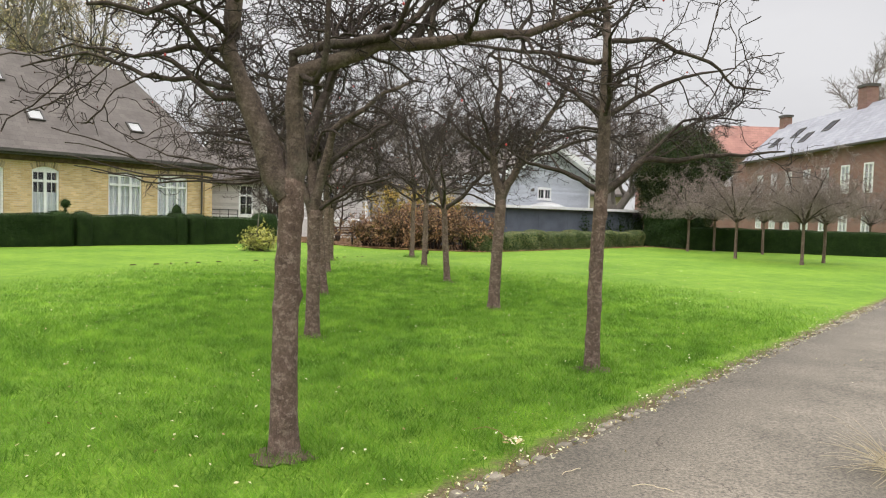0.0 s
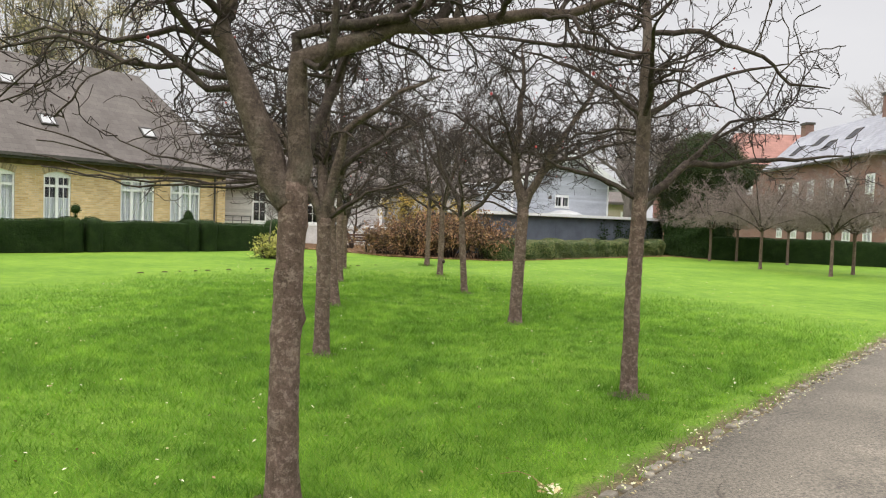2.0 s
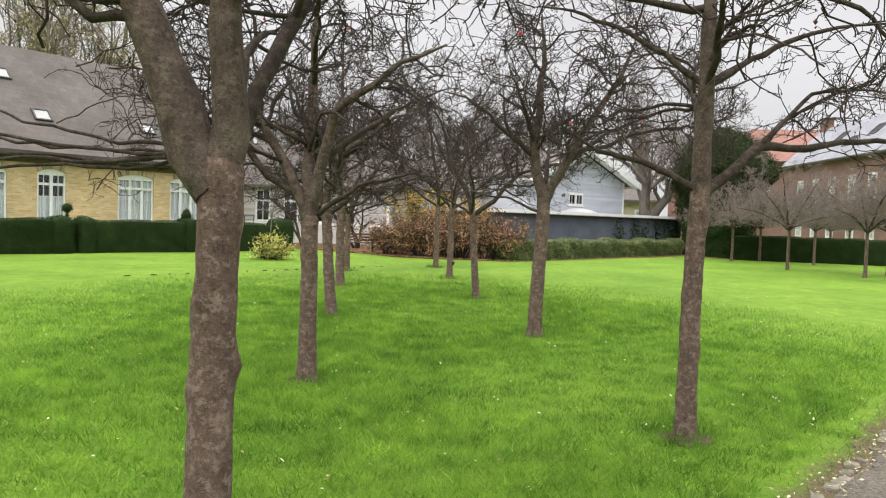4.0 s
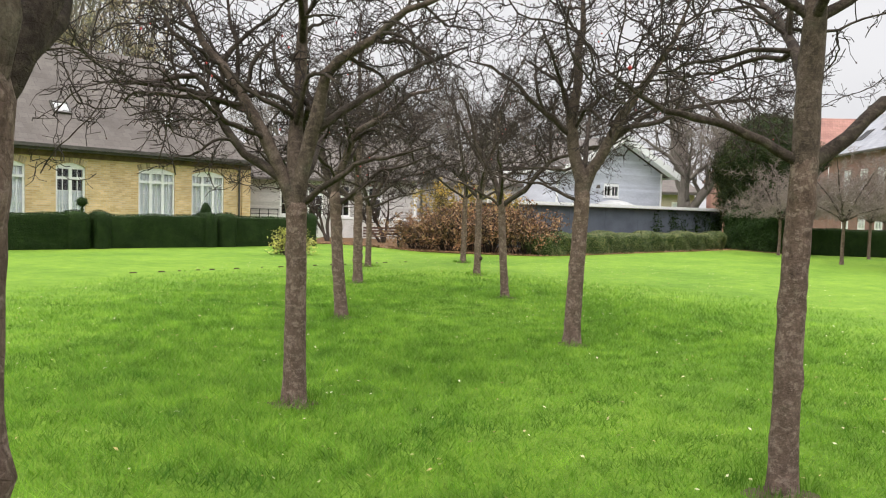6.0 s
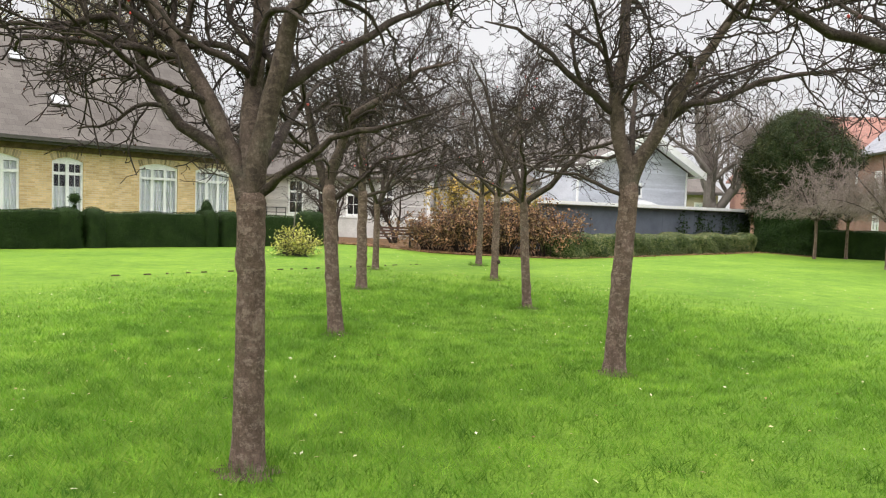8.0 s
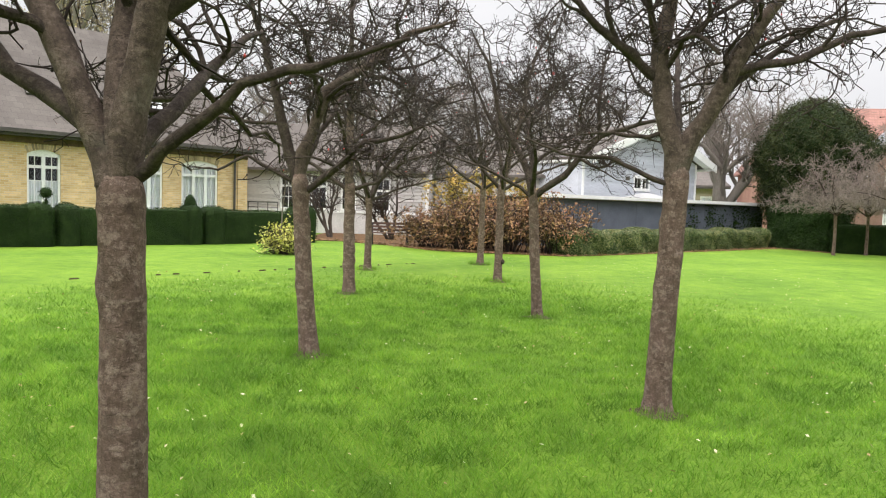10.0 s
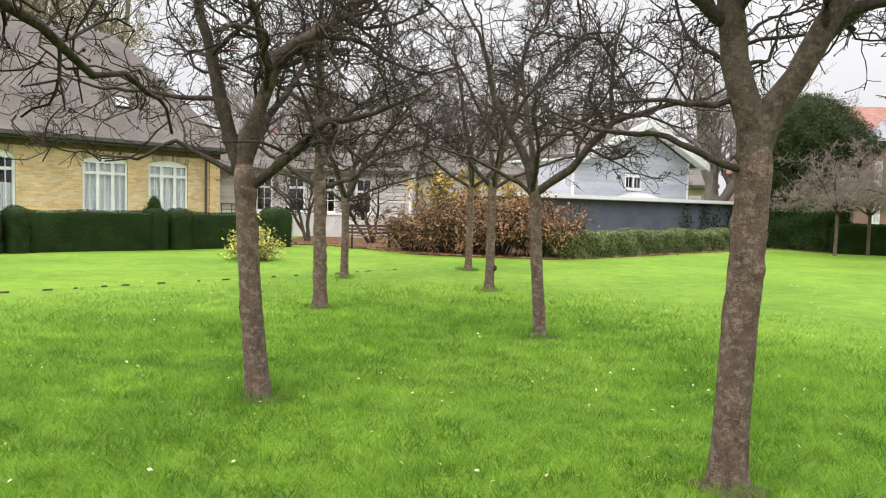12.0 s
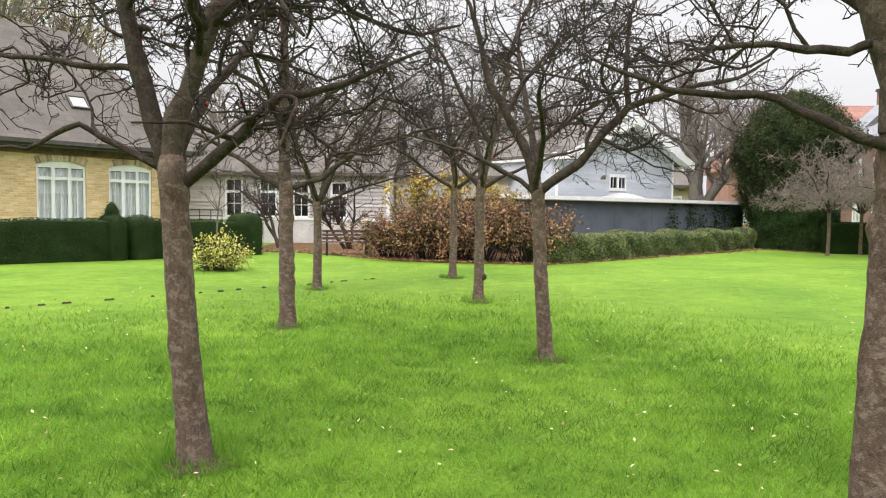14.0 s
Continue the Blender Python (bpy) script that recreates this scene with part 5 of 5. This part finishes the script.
def boards(parent, x0, x1, z0, z1, pitch, mat, y0=0.0, holes=(), clip=None):
    """Weatherboards, each a tilted plank of its own; clip(z) gives the ends on a gable."""
    n = int((z1 - z0) / pitch)
    for k in range(n):
        za, zb = z0 + k * pitch, z0 + (k + 1) * pitch + 0.015
        a, b = clip(zb) if clip else (x0, x1)
        spans = [(a, b)]
        for ha, hb, hc, hd in holes:
            if zb > hc and za < hd:
                spans = [s for p, q in spans for s in ((p, min(q, ha)), (max(p, hb), q)) if s[1] - s[0] > 0.02]
        for p, q in spans:
            if q - p < 0.05:
                continue
            me = Mesh()
            me.add([(x, y0 + dy, z) for x in (p, q) for dy, z in ((-0.05, za), (-0.012, zb), (0.0, zb), (0.0, za))],
                   [(0, 1, 2, 3), (7, 6, 5, 4), (0, 4, 5, 1), (1, 5, 6, 2), (2, 6, 7, 3), (3, 7, 4, 0)])
            part("board", me, mat, parent)


def wood_house():
    """The long weathered house between the brick house and the gable."""
    h = empty("timber_house", pose(-10.08, 37.0, 0), "long weathered grey timber house with white windows and veranda base", "house")
    x0, x1, eave = -3.4, 5.6, 3.05
    wins = [(-1.05, -0.3, 1.03, 2.62), (0.35, 1.12, 1.03, 2.62), (1.75, 2.45, 1.03, 2.55), (3.3, 4.0, 1.03, 2.5)]
    part("wall", wall_with_openings(Mesh(), x0, x1, -0.05, eave, 0.2, wins), M_OLDSIDING, h)
    part("wall", Mesh().box(x1 - 0.2, x1, 0.2, 6.0, -0.05, eave), M_OLDSIDING, h)
    part("wall", Mesh().box(x0, x0 + 0.2, 0.2, 6.0, -0.05, eave), M_OLDSIDING, h)
    part("wall", Mesh().box(x0 + 0.2, x1 - 0.2, 5.8, 6.0, -0.05, eave), M_OLDSIDING, h)
    boards(h, x0, x1, 1.03, eave - 0.05, 0.155, M_OLDSIDING, -0.003, wins)
    for w in wins:
        casement(h, *w, 1, 0.0, 0.0, -0.04, 0.55, rows=2)
    part("corner_board", Mesh().box(x1 - 0.02, x1 + 0.1, -0.07, 0.12, 0.9, eave), M_WHITE, h)
    part("sill_board", Mesh().box(x0, x1 + 3.0, -0.12, -0.04, 0.93, 1.02), M_WHITE, h)
    part("plinth", Mesh().box(x0, x1 + 3.0, -0.09, -0.004, -0.05, 0.925), M_PLINTH, h, "pale plastered base")
    part("roof", pitched_roof(3.0, 0, 3.1, 5.2, x0, x1, 0.0, 0.0), M_SLATE, h, "grey roof")
    for x in (x0, x1 - 0.2):
        part("gable", Mesh().prism([(0.0, eave), (6.0, eave), (3.0, 5.0)], x, x + 0.2, "x"), M_OLDSIDING, h)
    r = empty("railing", pose(0, 0, 0), "", "")
    r.parent = h
    for k in range(4):
        part("post", Mesh().tube([(-2.2 + 0.45 * k, -0.9, -0.02), (-2.2 + 0.45 * k, -0.9, 1.32)], [0.018, 0.018], 6), M_IRON, r)
    for z in (1.08, 1.3):
        part("rail", Mesh().tube([(-2.2, -0.9, z), (-0.85, -0.9, z)], [0.016, 0.016], 6), M_IRON, r)
    # the lower wing that joins the gable house
    part("wall", Mesh().box(x1 + 0.11, x1 + 8.0, 2.2, 2.4, -0.05, 2.85), M_OLDSIDING, h)
    boards(h, x1 + 0.11, x1 + 8.0, 1.0, 2.85, 0.155, M_OLDSIDING, 2.195)
    part("roof", Mesh().prism([(1.85, 2.78), (5.2, 4.6), (5.2, 4.72), (1.85, 2.9)], x1 + 0.12, x1 + 9.0, "x"), M_SLATE, h, "grey roof")
    return h


wood_house()


def gable_house():
    d = (0.76, 0.65)
    p = (5.085, 39.549)
    h = empty("gable_house", along(p, (p[0] + d[0], p[1] + d[1])), "blue-grey boarded house with white bargeboards on its gable", "house")
    x0, x1, mid, eave, top = -3.75, 4.0, 0.45, 3.75, 5.2
    rise = (top - eave) / (x1 - mid)

    def ends(z):
        if z <= eave:
            return x0, x1
        k = (z - eave) / rise
        return x0 + k * (mid - x0) / (x1 - mid), x1 - k
    win = (-0.49, 0.62, 2.38, 3.05)
    part("wall", wall_with_openings(Mesh(), x0, x1, -0.05, eave, 0.2, [win]), M_SIDING, h)
    part("wall", Mesh().prism([(x0, eave), (x1, eave), (mid, top)], 0, 0.2), M_SIDING, h)
    part("wall", Mesh().box(x1 - 0.2, x1, 0.2, 7, -0.05, eave), M_SIDING, h)
    part("wall", Mesh().box(x0, x0 + 0.2, 0.2, 7, -0.05, eave), M_SIDING, h)
    part("wall", Mesh().prism([(x0 + 0.2, -0.05), (x1 - 0.2, -0.05), (x1 - 0.2, eave), (mid, top), (x0 + 0.2, eave)], 6.8, 7.0), M_SIDING, h)
    boards(h, x0, x1, 1.2, top - 0.05, 0.118, M_SIDING, -0.003, [win], ends)
    w = casement(h, *win, 2, 0.0, 0.0, -0.05, 0.09, rows=1)
    part("corner_board", Mesh().box(x0 - 0.03, x0 + 0.11, -0.06, -0.042, 1.0, eave), M_WHITE, h)
    part("corner_board", Mesh().box(x1 - 0.11, x1 + 0.03, -0.06, -0.042, 1.0, eave), M_WHITE, h)
    out, o = 0.65, 0.72
    zt = top + 0.12
    for s in (-1, 1):
        half = (x1 - mid) + o
        ze = zt - half * rise
        a, b = (mid, zt), (mid + s * half, ze)
        part("roof", Mesh().prism([a, b, (b[0], b[1] + 0.14), (a[0], a[1] + 0.16)], -out, 7.3), M_SLATE, h, "grey roof")
        part("bargeboard", Mesh().prism([(a[0], a[1] - 0.2), (b[0], b[1] - 0.2), (b[0], b[1] + 0.15), (a[0], a[1] + 0.17)], -out - 0.05, -out - 0.003), M_WHITE, h, "white bargeboard")
        part("soffit", Mesh().prism([(a[0], a[1] - 0.05), (b[0], b[1] - 0.05), (b[0], b[1] - 0.004), (a[0], a[1] - 0.004)], -out + 0.003, -0.06), M_WHITE, h)
        part("gutter", Mesh().box(b[0] - 0.06, b[0] + 0.08, -out, 7.3, b[1] - 0.1, b[1] - 0.003), M_WHITE, h)
    return h


gable_house()


def annex():
    """The low flat-roofed shed whose dark wall and pale roof edge stand behind the low hedge."""
    p, d = (1.0, 33.4), (0.76, 0.65)
    h = empty("shed", along(p, (p[0] + d[0], p[1] + d[1])), "low flat-roofed shed with slate-blue wall and white roof edge", "shed")
    n = 7
    for k in range(n):
        a, b = -2.3 + 16.1 * k / n, -2.3 + 16.1 * (k + 1) / n
        part("panel", Mesh().box(a + 0.006, b - 0.006, 0, 0.12, -0.05, 1.80), M_GREYWALL, h)
    part("wall", Mesh().box(-2.3, 13.8, 0.123, 0.2, -0.05, 1.80), M_GREYWALL, h)
    part("wall", Mesh().box(-2.3, -2.15, 0.2, 2.2, -0.05, 1.80), M_GREYWALL, h)
    part("roof", Mesh().box(-2.6, 14.0, -0.25, 2.4, 1.805, 1.92), M_FELT, h, "pale grey flat roof")
    part("fascia", Mesh().box(-2.62, 14.02, -0.30, -0.253, 1.83, 1.965), M_WHITE, h, "white roof edge")
    rg = np.random.default_rng(12)
    n = 1500
    c = rg.integers(0, 7, n)
    cx, cz = np.array([8.3, 9.6, 10.4, 11.5, 12.2, 12.9, 13.4])[c], np.array([0.9, 1.2, 0.7, 1.1, 1.4, 0.9, 1.2])[c]
    q = np.stack([cx + rg.normal(0, 0.22, n), -0.03 - 0.05 * rg.random(n), np.clip(cz + rg.normal(0, 0.4, n), 0.05, 1.76)], -1)
    lv, lf = leaves_on(rg, q, np.tile([0, -1.0, 0.2], (n, 1)), 0.05, 0.6)
    ivy = new("ivy", raw_mesh("ivy", lv, lf, M_YEW))
    ivy.matrix_world = h.matrix_basis
    tagged(ivy, "dark ivy trailing over the slate-blue shed wall", "ivy", kind="stuff")
    lid = tagged(new("roof_cover", Mesh().data("roof_cover")), "rumpled pale plastic sheet on the flat roof", "cover")
    rng = np.random.default_rng(3)
    gx, gy = np.meshgrid(np.linspace(-1, 1, 22), np.linspace(-1, 1, 14), indexing="ij")
    z = 0.25 * np.clip(1 - gx ** 2, 0, 1) * np.clip(1 - gy ** 2, 0, 1) ** 0.5 * (1 + 0.3 * np.sin(gx * 7 + gy * 4)) - 0.001
    v = np.stack([gx * 1.3, gy * 0.6, z], -1).reshape(-1, 3)
    i, j = np.meshgrid(np.arange(21), np.arange(13), indexing="ij")
    k = (i * 14 + j).ravel()
    lid.data = raw_mesh("roof_cover", v, np.stack([k, k + 14, k + 15, k + 1], -1), M_FELT, True)
    lid.matrix_world = h.matrix_basis @ pose(6.6, 1.3, 1.922)
    return h


annex()


def plain_house(name, m, x0, x1, depth, eave, ridge, wall, roof, label, wins, chimneys=(), hips=(0, 0)):
    """A house seen from afar: walls, roof, rows of windows and chimneys."""
    h = empty(name, m, label, "house")
    holes = [w for w in wins]
    me = Mesh()
    me.box(x0, x1, 0.25, depth, -0.05, eave)
    part("wall", me, wall, h)
    part("wall", facade(x0, x1, eave, holes), wall, h)
    if hips == (0, 0):
        for x in (x0, x1 - 0.25):
            part("gable", Mesh().prism([(0.25, eave), (depth, eave), (depth / 2, ridge - 0.1)], x, x + 0.25, "x"), wall, h)
    part("roof", pitched_roof(depth / 2, 0, eave, ridge, x0, x1, *hips), roof, h)
    part("gutter", Mesh().box(x0 - 0.3, x1 + 0.3, -0.5, -0.36, eave - 0.42, eave - 0.28), M_GUTTER, h)
    for a, b, c, d in holes:
        w = new("window")
        w.parent = h
        t = 0.12
        fr = Mesh().box(a, a + t, -0.03, 0.07, c, d).box(b - t, b, -0.03, 0.07, c, d).box(a + t, b - t, -0.03, 0.07, c, c + t).box(a + t, b - t, -0.03, 0.07, d - t, d)
        mx = (a + b) / 2
        fr.box(mx - 0.05, mx + 0.05, -0.02, 0.06, c + t, d - t)
        for share in (0.33, 0.66):
            fr.box(a + t, b - t, -0.015, 0.055, c + (d - c) * share - 0.03, c + (d - c) * share + 0.03)
        part("window_frame", fr, M_WHITE, w)
        part("pane", Mesh().box(a + 0.02, b - 0.02, 0.02, 0.03, c + 0.02, d - 0.02), M_GLASS, w)
        part("blind", Mesh().box(a + 0.03, b - 0.03, 0.1, 0.115, c + 0.05, d - 0.05), M_CURTAIN, w, "white blind")
    for x, y, s, z0, z1 in chimneys:
        c = new("chimney")
        c.parent = h
        part("stack", Mesh().box(x - s, x + s, y - s * 0.7, y + s * 0.7, z0, z1), wall, c)
        part("cap", Mesh().box(x - s - 0.08, x + s + 0.08, y - s * 0.7 - 0.08, y + s * 0.7 + 0.08, z1 + 0.003, z1 + 0.2), M_GUTTER, c)
    return h


def facade(x0, x1, eave, holes):
    """A thin front wall with windows in any number of rows."""
    me = Mesh()
    rows = sorted({(c, d) for _, _, c, d in holes})
    z = -0.05
    for c, d in rows:
        me.box(x0, x1, 0, 0.247, z, c)
        u = x0
        for a, b, *_ in sorted(w for w in holes if (w[2], w[3]) == (c, d)):
            me.box(u, a, 0, 0.247, c, d)
            u = b
        me.box(u, x1, 0, 0.247, c, d)
        z = d
    return me.box(x0, x1, 0, 0.247, z, eave).welded()


# the long brick block that faces the lawn from beyond the far hedge; local x runs towards the viewer
BIG = [(u, u + 1.1, z0, z1) for z0, z1 in ((0.9, 2.6), (3.6, 5.6)) for u in (2.9, 5.6, 8.2, 11.2, 13.9, 16.6, 19.4, 22.4, 25.4)]
block = plain_house("brick_block", along((27.3, 67.0), (27.3, 40.0)), 0.0, 33.0, 6.8, 7.25, 10.5, M_RBRICK, M_BLUESLATE, "long red brick building with blue slate roof and white windows",
            BIG, ((0.3, 3.4, 0.5, 9.6, 11.2), (13.4, 3.4, 0.6, 9.6, 11.7), (25.0, 3.4, 0.7, 9.6, 12.0)))
for u, rise in ((2.6, 0.9), (5.4, 1.5), (8.2, 0.8), (10.6, 1.5)):
    tilt = math.degrees(math.atan2(10.5 - 7.25, 3.4))
    light = part("roof_window", Mesh().box(0, 1.1, 0, 0.09, 0, 0.06).box(0, 1.1, 1.1, 1.2, 0, 0.06).box(0, 0.08, 0.09, 1.1, 0, 0.06).box(1.02, 1.1, 0.09, 1.1, 0, 0.06), M_GUTTER, block)
    light.matrix_basis = pose(u, rise, 7.25 + rise * (10.5 - 7.25) / 3.4 + 0.01, tilt, 0, 0)
    # opaque pane coloured as the darkness of the loft behind it
    part("pane", Mesh().box(0.08, 1.02, 0.09, 1.1, 0.004, 0.03), M_ROOMSHADE, light)
plain_house("tile_roofed_house", along((28.4, 78.0), (39.0, 78.0)), 0.0, 12.0, 9.0, 8.8, 12.4, M_RBRICK, M_REDTILE, "red brick house with a red tile roof", [(u, u + 1.1, 5.2, 6.9) for u in (1.0, 3.5, 6.0, 8.5)], (), (2.0, 2.0))
plain_house("red_house", along((16.0, 58.0), (24.6, 57.2)), 0.0, 4.2, 7.0, 4.7, 6.7, M_PINK, M_REDTILE, "pale red house with white windows and red tile roof", [(u, u + 1.0, z, z + 1.5) for z in (0.7, 2.7) for u in (0.9, 2.6)], (), (1.2, 1.2))
plain_house("beige_house", along((8.8, 63.4), (15.2, 63.0)), 0.0, 6.4, 7.0, 3.7, 5.3, M_BEIGE, M_SLATE, "beige plastered house with a low grey roof behind the trees", [(u, u + 0.9, 1.4, 2.7) for u in (1.6, 4.6)], (), (1.2, 1.2))


# ---- small things ----
def bench(at, turn):
    b = empty("garden_bench", pose(at[0], at[1], 0, 0, 0, turn), "dark brown slatted wooden garden bench beside the shrubs", "bench")
    for k in range(4):
        part("seat_slat", Mesh().box(-0.75, 0.75, -0.22 + 0.115 * k, -0.12 + 0.115 * k, 0.38, 0.41), M_BENCH, b)
    for k in range(3):
        part("back_slat", Mesh().box(-0.75, 0.75, 0.25 + 0.04 * k, 0.275 + 0.04 * k, 0.45 + 0.11 * k, 0.53 + 0.11 * k), M_BENCH, b)
    for x in (-0.6, 0.6):
        part("leg", Mesh().box(x - 0.03, x + 0.03, -0.2, -0.14, -0.02, 0.377), M_IRON, b)
        part("leg", Mesh().prism([(0.16, -0.02), (0.22, -0.02), (0.37, 0.74), (0.32, 0.74)], x - 0.03, x + 0.03, "x"), M_IRON, b)
        part("bracket", Mesh().box(x - 0.03, x + 0.03, -0.137, 0.17, 0.33, 0.376), M_IRON, b)
    return b


bench((-4.75, 30.0), 12)


def small_tree(at, seed, label):
    """A crooked multi-stemmed small tree before the timber house."""
    rng = np.random.default_rng(seed)
    t = empty("small_tree", pose(at[0], at[1], 0), label, "tree")
    n = 4
    a = rng.uniform(0, 6.28, n)
    foot = np.stack([np.cos(a) * 0.12, np.sin(a) * 0.12, np.full(n, -0.04)], -1)
    p, r = grow(rng, foot, np.stack([np.cos(a) * 0.5, np.sin(a) * 0.5, np.ones(n)], -1), rng.uniform(2.2, 3.2, n), np.full(n, 0.07), np.full(n, 0.02), 12, 0.14, 0.02)
    for k in range(n):
        v, f = tubes(p[k:k + 1], r[k:k + 1], 8)
        part("trunk", raw_mesh("trunk", v, f, M_LIMB, True), None, t)
    p2, r2 = sprout(rng, p, r, 60, 0.35, 1.0, 0.6, 0.1, (0.5, 1.2), 0.5, 8, 0.2, 0.0, 0.4)
    p3, r3 = sprout(rng, p2, r2, 520, 0.1, 1.0, 0.6, 0.05, (0.15, 0.5), 0.6, 5, 0.26, 0.0, 0.5)
    v2, f2 = tubes(p2, np.maximum(r2, 0.007), 5)
    v3, f3 = tubes(p3, np.maximum(r3, 0.005), 3)
    tagged(part("branch_tangle", raw_mesh("branch_tangle", v2, f2, M_LIMB, True), None, t), kind="stuff")
    tagged(part("twig_tangle", raw_mesh("twig_tangle", v3, f3, M_TWIG), None, t), kind="stuff")
    return t


small_tree((-5.3, 33.2), 5, "small crooked bare tree by the timber house")
small_tree((-7.6, 33.0), 6, "small crooked bare tree by the timber house")


def fallen_leaves():
    rng = np.random.default_rng(21)
    n = 2600
    x, y = rng.uniform(-7, 7, n), 1.5 + 24 * rng.random(n) ** 1.5
    d = x * PATH_N[0] + y * PATH_N[1] - PATH_EDGE
    ok = (d < 0) | (rng.random(n) < 0.25)
    e = 1500
    s, w = rng.uniform(-3, 12, e), -np.abs(rng.normal(0.02, 0.15, e)) + 0.08
    px, py = 0.30 + s * PATH_DIR[0] + w * PATH_N[0], 3.60 + s * PATH_DIR[1] + w * PATH_N[1]
    x, y = np.concatenate([x[ok], px]), np.concatenate([y[ok], py])
    p = np.stack([x, y, np.where(x * PATH_N[0] + y * PATH_N[1] - PATH_EDGE > 0, 0.03, 0.032)], -1)
    v, f = leaves_on(rng, p, np.tile([0, 0, 1.0], (len(p), 1)), np.where(np.arange(len(p)) < ok.sum(), 0.015, 0.012), 0.35, 0.6)
    ob = new("fallen_leaves", raw_mesh("fallen_leaves", v, f, M_FALLEN))
    tagged(ob, "pale yellow and brown fallen leaves strewn on the grass", "leaves", kind="stuff")


fallen_leaves()


def dry_tuft(at, seed):
    rng = np.random.default_rng(seed)
    n = 110
    a = rng.uniform(0, 2 * np.pi, n)
    foot = np.stack([rng.normal(0, 0.05, n), rng.normal(0, 0.05, n), np.full(n, 0.0)], -1)
    way = np.stack([np.cos(a), np.sin(a), rng.uniform(0.2, 1.4, n)], -1)
    p, r = grow(rng, foot, way, rng.uniform(0.2, 0.55, n), np.full(n, 0.0022), np.full(n, 0.0006), 7, 0.06, -0.11)
    p[:, :, 2] = np.maximum(p[:, :, 2], 0.002)
    v, f = tubes(p, r, 3)
    ob = new("dry_grass_tuft", raw_mesh("dry_grass_tuft", v, f, M_DRYGRASS))
    ob.matrix_world = pose(at[0], at[1], 0.022)
    tagged(ob, "straw-coloured tuft of dry ornamental grass beside the path", "grass")


dry_tuft((2.82, 3.98), 4)


def path_weed(at):
    """A flat rosette of pale yellow-green leaves with one fallen stalk."""
    rng = np.random.default_rng(17)
    n = 26
    a = rng.uniform(0, 2 * np.pi, n)
    reach = rng.uniform(0.02, 0.075, n)
    places = np.stack([np.cos(a) * reach, np.sin(a) * reach, rng.uniform(0.035, 0.06, n)], -1)
    weed = empty("weed", pose(at[0], at[1], 0), "pale yellow-green weed with a fallen stalk beside the path", "plant")
    v, f = leaves_on(rng, places, np.tile([0, -0.2, 1.0], (n, 1)), 0.022, 0.35, 0.5)
    part("leaf_rosette", raw_mesh("leaf_rosette", v, f, M_FALLEN), None, weed)
    stalk = [(-0.02, 0.02, 0.03), (-0.09, 0.10, 0.07), (-0.17, 0.16, 0.075), (-0.27, 0.17, 0.05)]
    part("stalk", Mesh().tube(stalk, [0.003, 0.003, 0.0025, 0.0015], 6), M_FALLEN, weed)


path_weed((0.555, 4.34))


def loose_straw(at, turn, bend, length, seed):
    pts = [(length * (s - 0.5), bend * math.sin(s * 3.0) * (1 if s < 0.6 else 0.7), 0.004 + 0.004 * math.sin(s * 9)) for s in [k / 10 for k in range(11)]]
    ob = part("straw", Mesh().tube(pts, [0.0022] * 11, 5), M_DRYGRASS, None)
    ob.matrix_world = pose(at[0], at[1], 0.024, 0, 0, turn)
    tagged(ob, "thin dry stalk lying on the asphalt path", "straw")


loose_straw((1.25, 3.62), -20, 0.07, 0.22, 1)
loose_straw((0.85, 3.85), 40, 0.02, 0.16, 2)


# ---- stone border of the path ----
def sett_border():
    rng = random.Random(8)
    border = empty("path_border", pose(0, 0, 0), "broken row of pale granite setts between lawn and path", "kerb", kind="structure")
    kinds = []
    for k in range(6):
        a, b, hgt = rng.uniform(0.045, 0.085), rng.uniform(0.03, 0.05), rng.uniform(0.04, 0.06)
        n = 9
        low = []
        for t in range(n):
            c, d = math.cos(t * 6.283 / n + 0.3), math.sin(t * 6.283 / n + 0.3)
            low.append((math.copysign(abs(c) ** 0.55, c) * a * rng.uniform(0.8, 1.1), math.copysign(abs(d) ** 0.55, d) * b * rng.uniform(0.8, 1.1)))
        me = Mesh()
        me.add([(x, y, -0.05) for x, y in low] + [(x, y, hgt * 0.12) for x, y in low] + [(x * 0.88, y * 0.86, hgt * 0.12 + 0.008 + rng.uniform(0, 0.004)) for x, y in low],
               [(i, (i + 1) % n, n + (i + 1) % n, n + i) for i in range(n)] + [(n + i, n + (i + 1) % n, 2 * n + (i + 1) % n, 2 * n + i) for i in range(n)] + [tuple(range(2 * n, 3 * n))])
        data = me.data("sett")
        data.materials.append(M_SETT)
        kinds.append(data)
    s = -3.0
    base = math.degrees(math.atan2(PATH_DIR[1], PATH_DIR[0]))
    while s < 15:
        if rng.random() < 0.72:
            p = on_path(s, -0.065 + rng.uniform(-0.02, 0.015))
            ob = part("sett", rng.choice(kinds), None, border)
            ob.matrix_basis = pose(p[0], p[1], rng.uniform(-0.022, -0.006), rng.uniform(-5, 5), rng.uniform(-5, 5), base + rng.uniform(-12, 12))
        s += rng.uniform(0.11, 0.18)


sett_border()
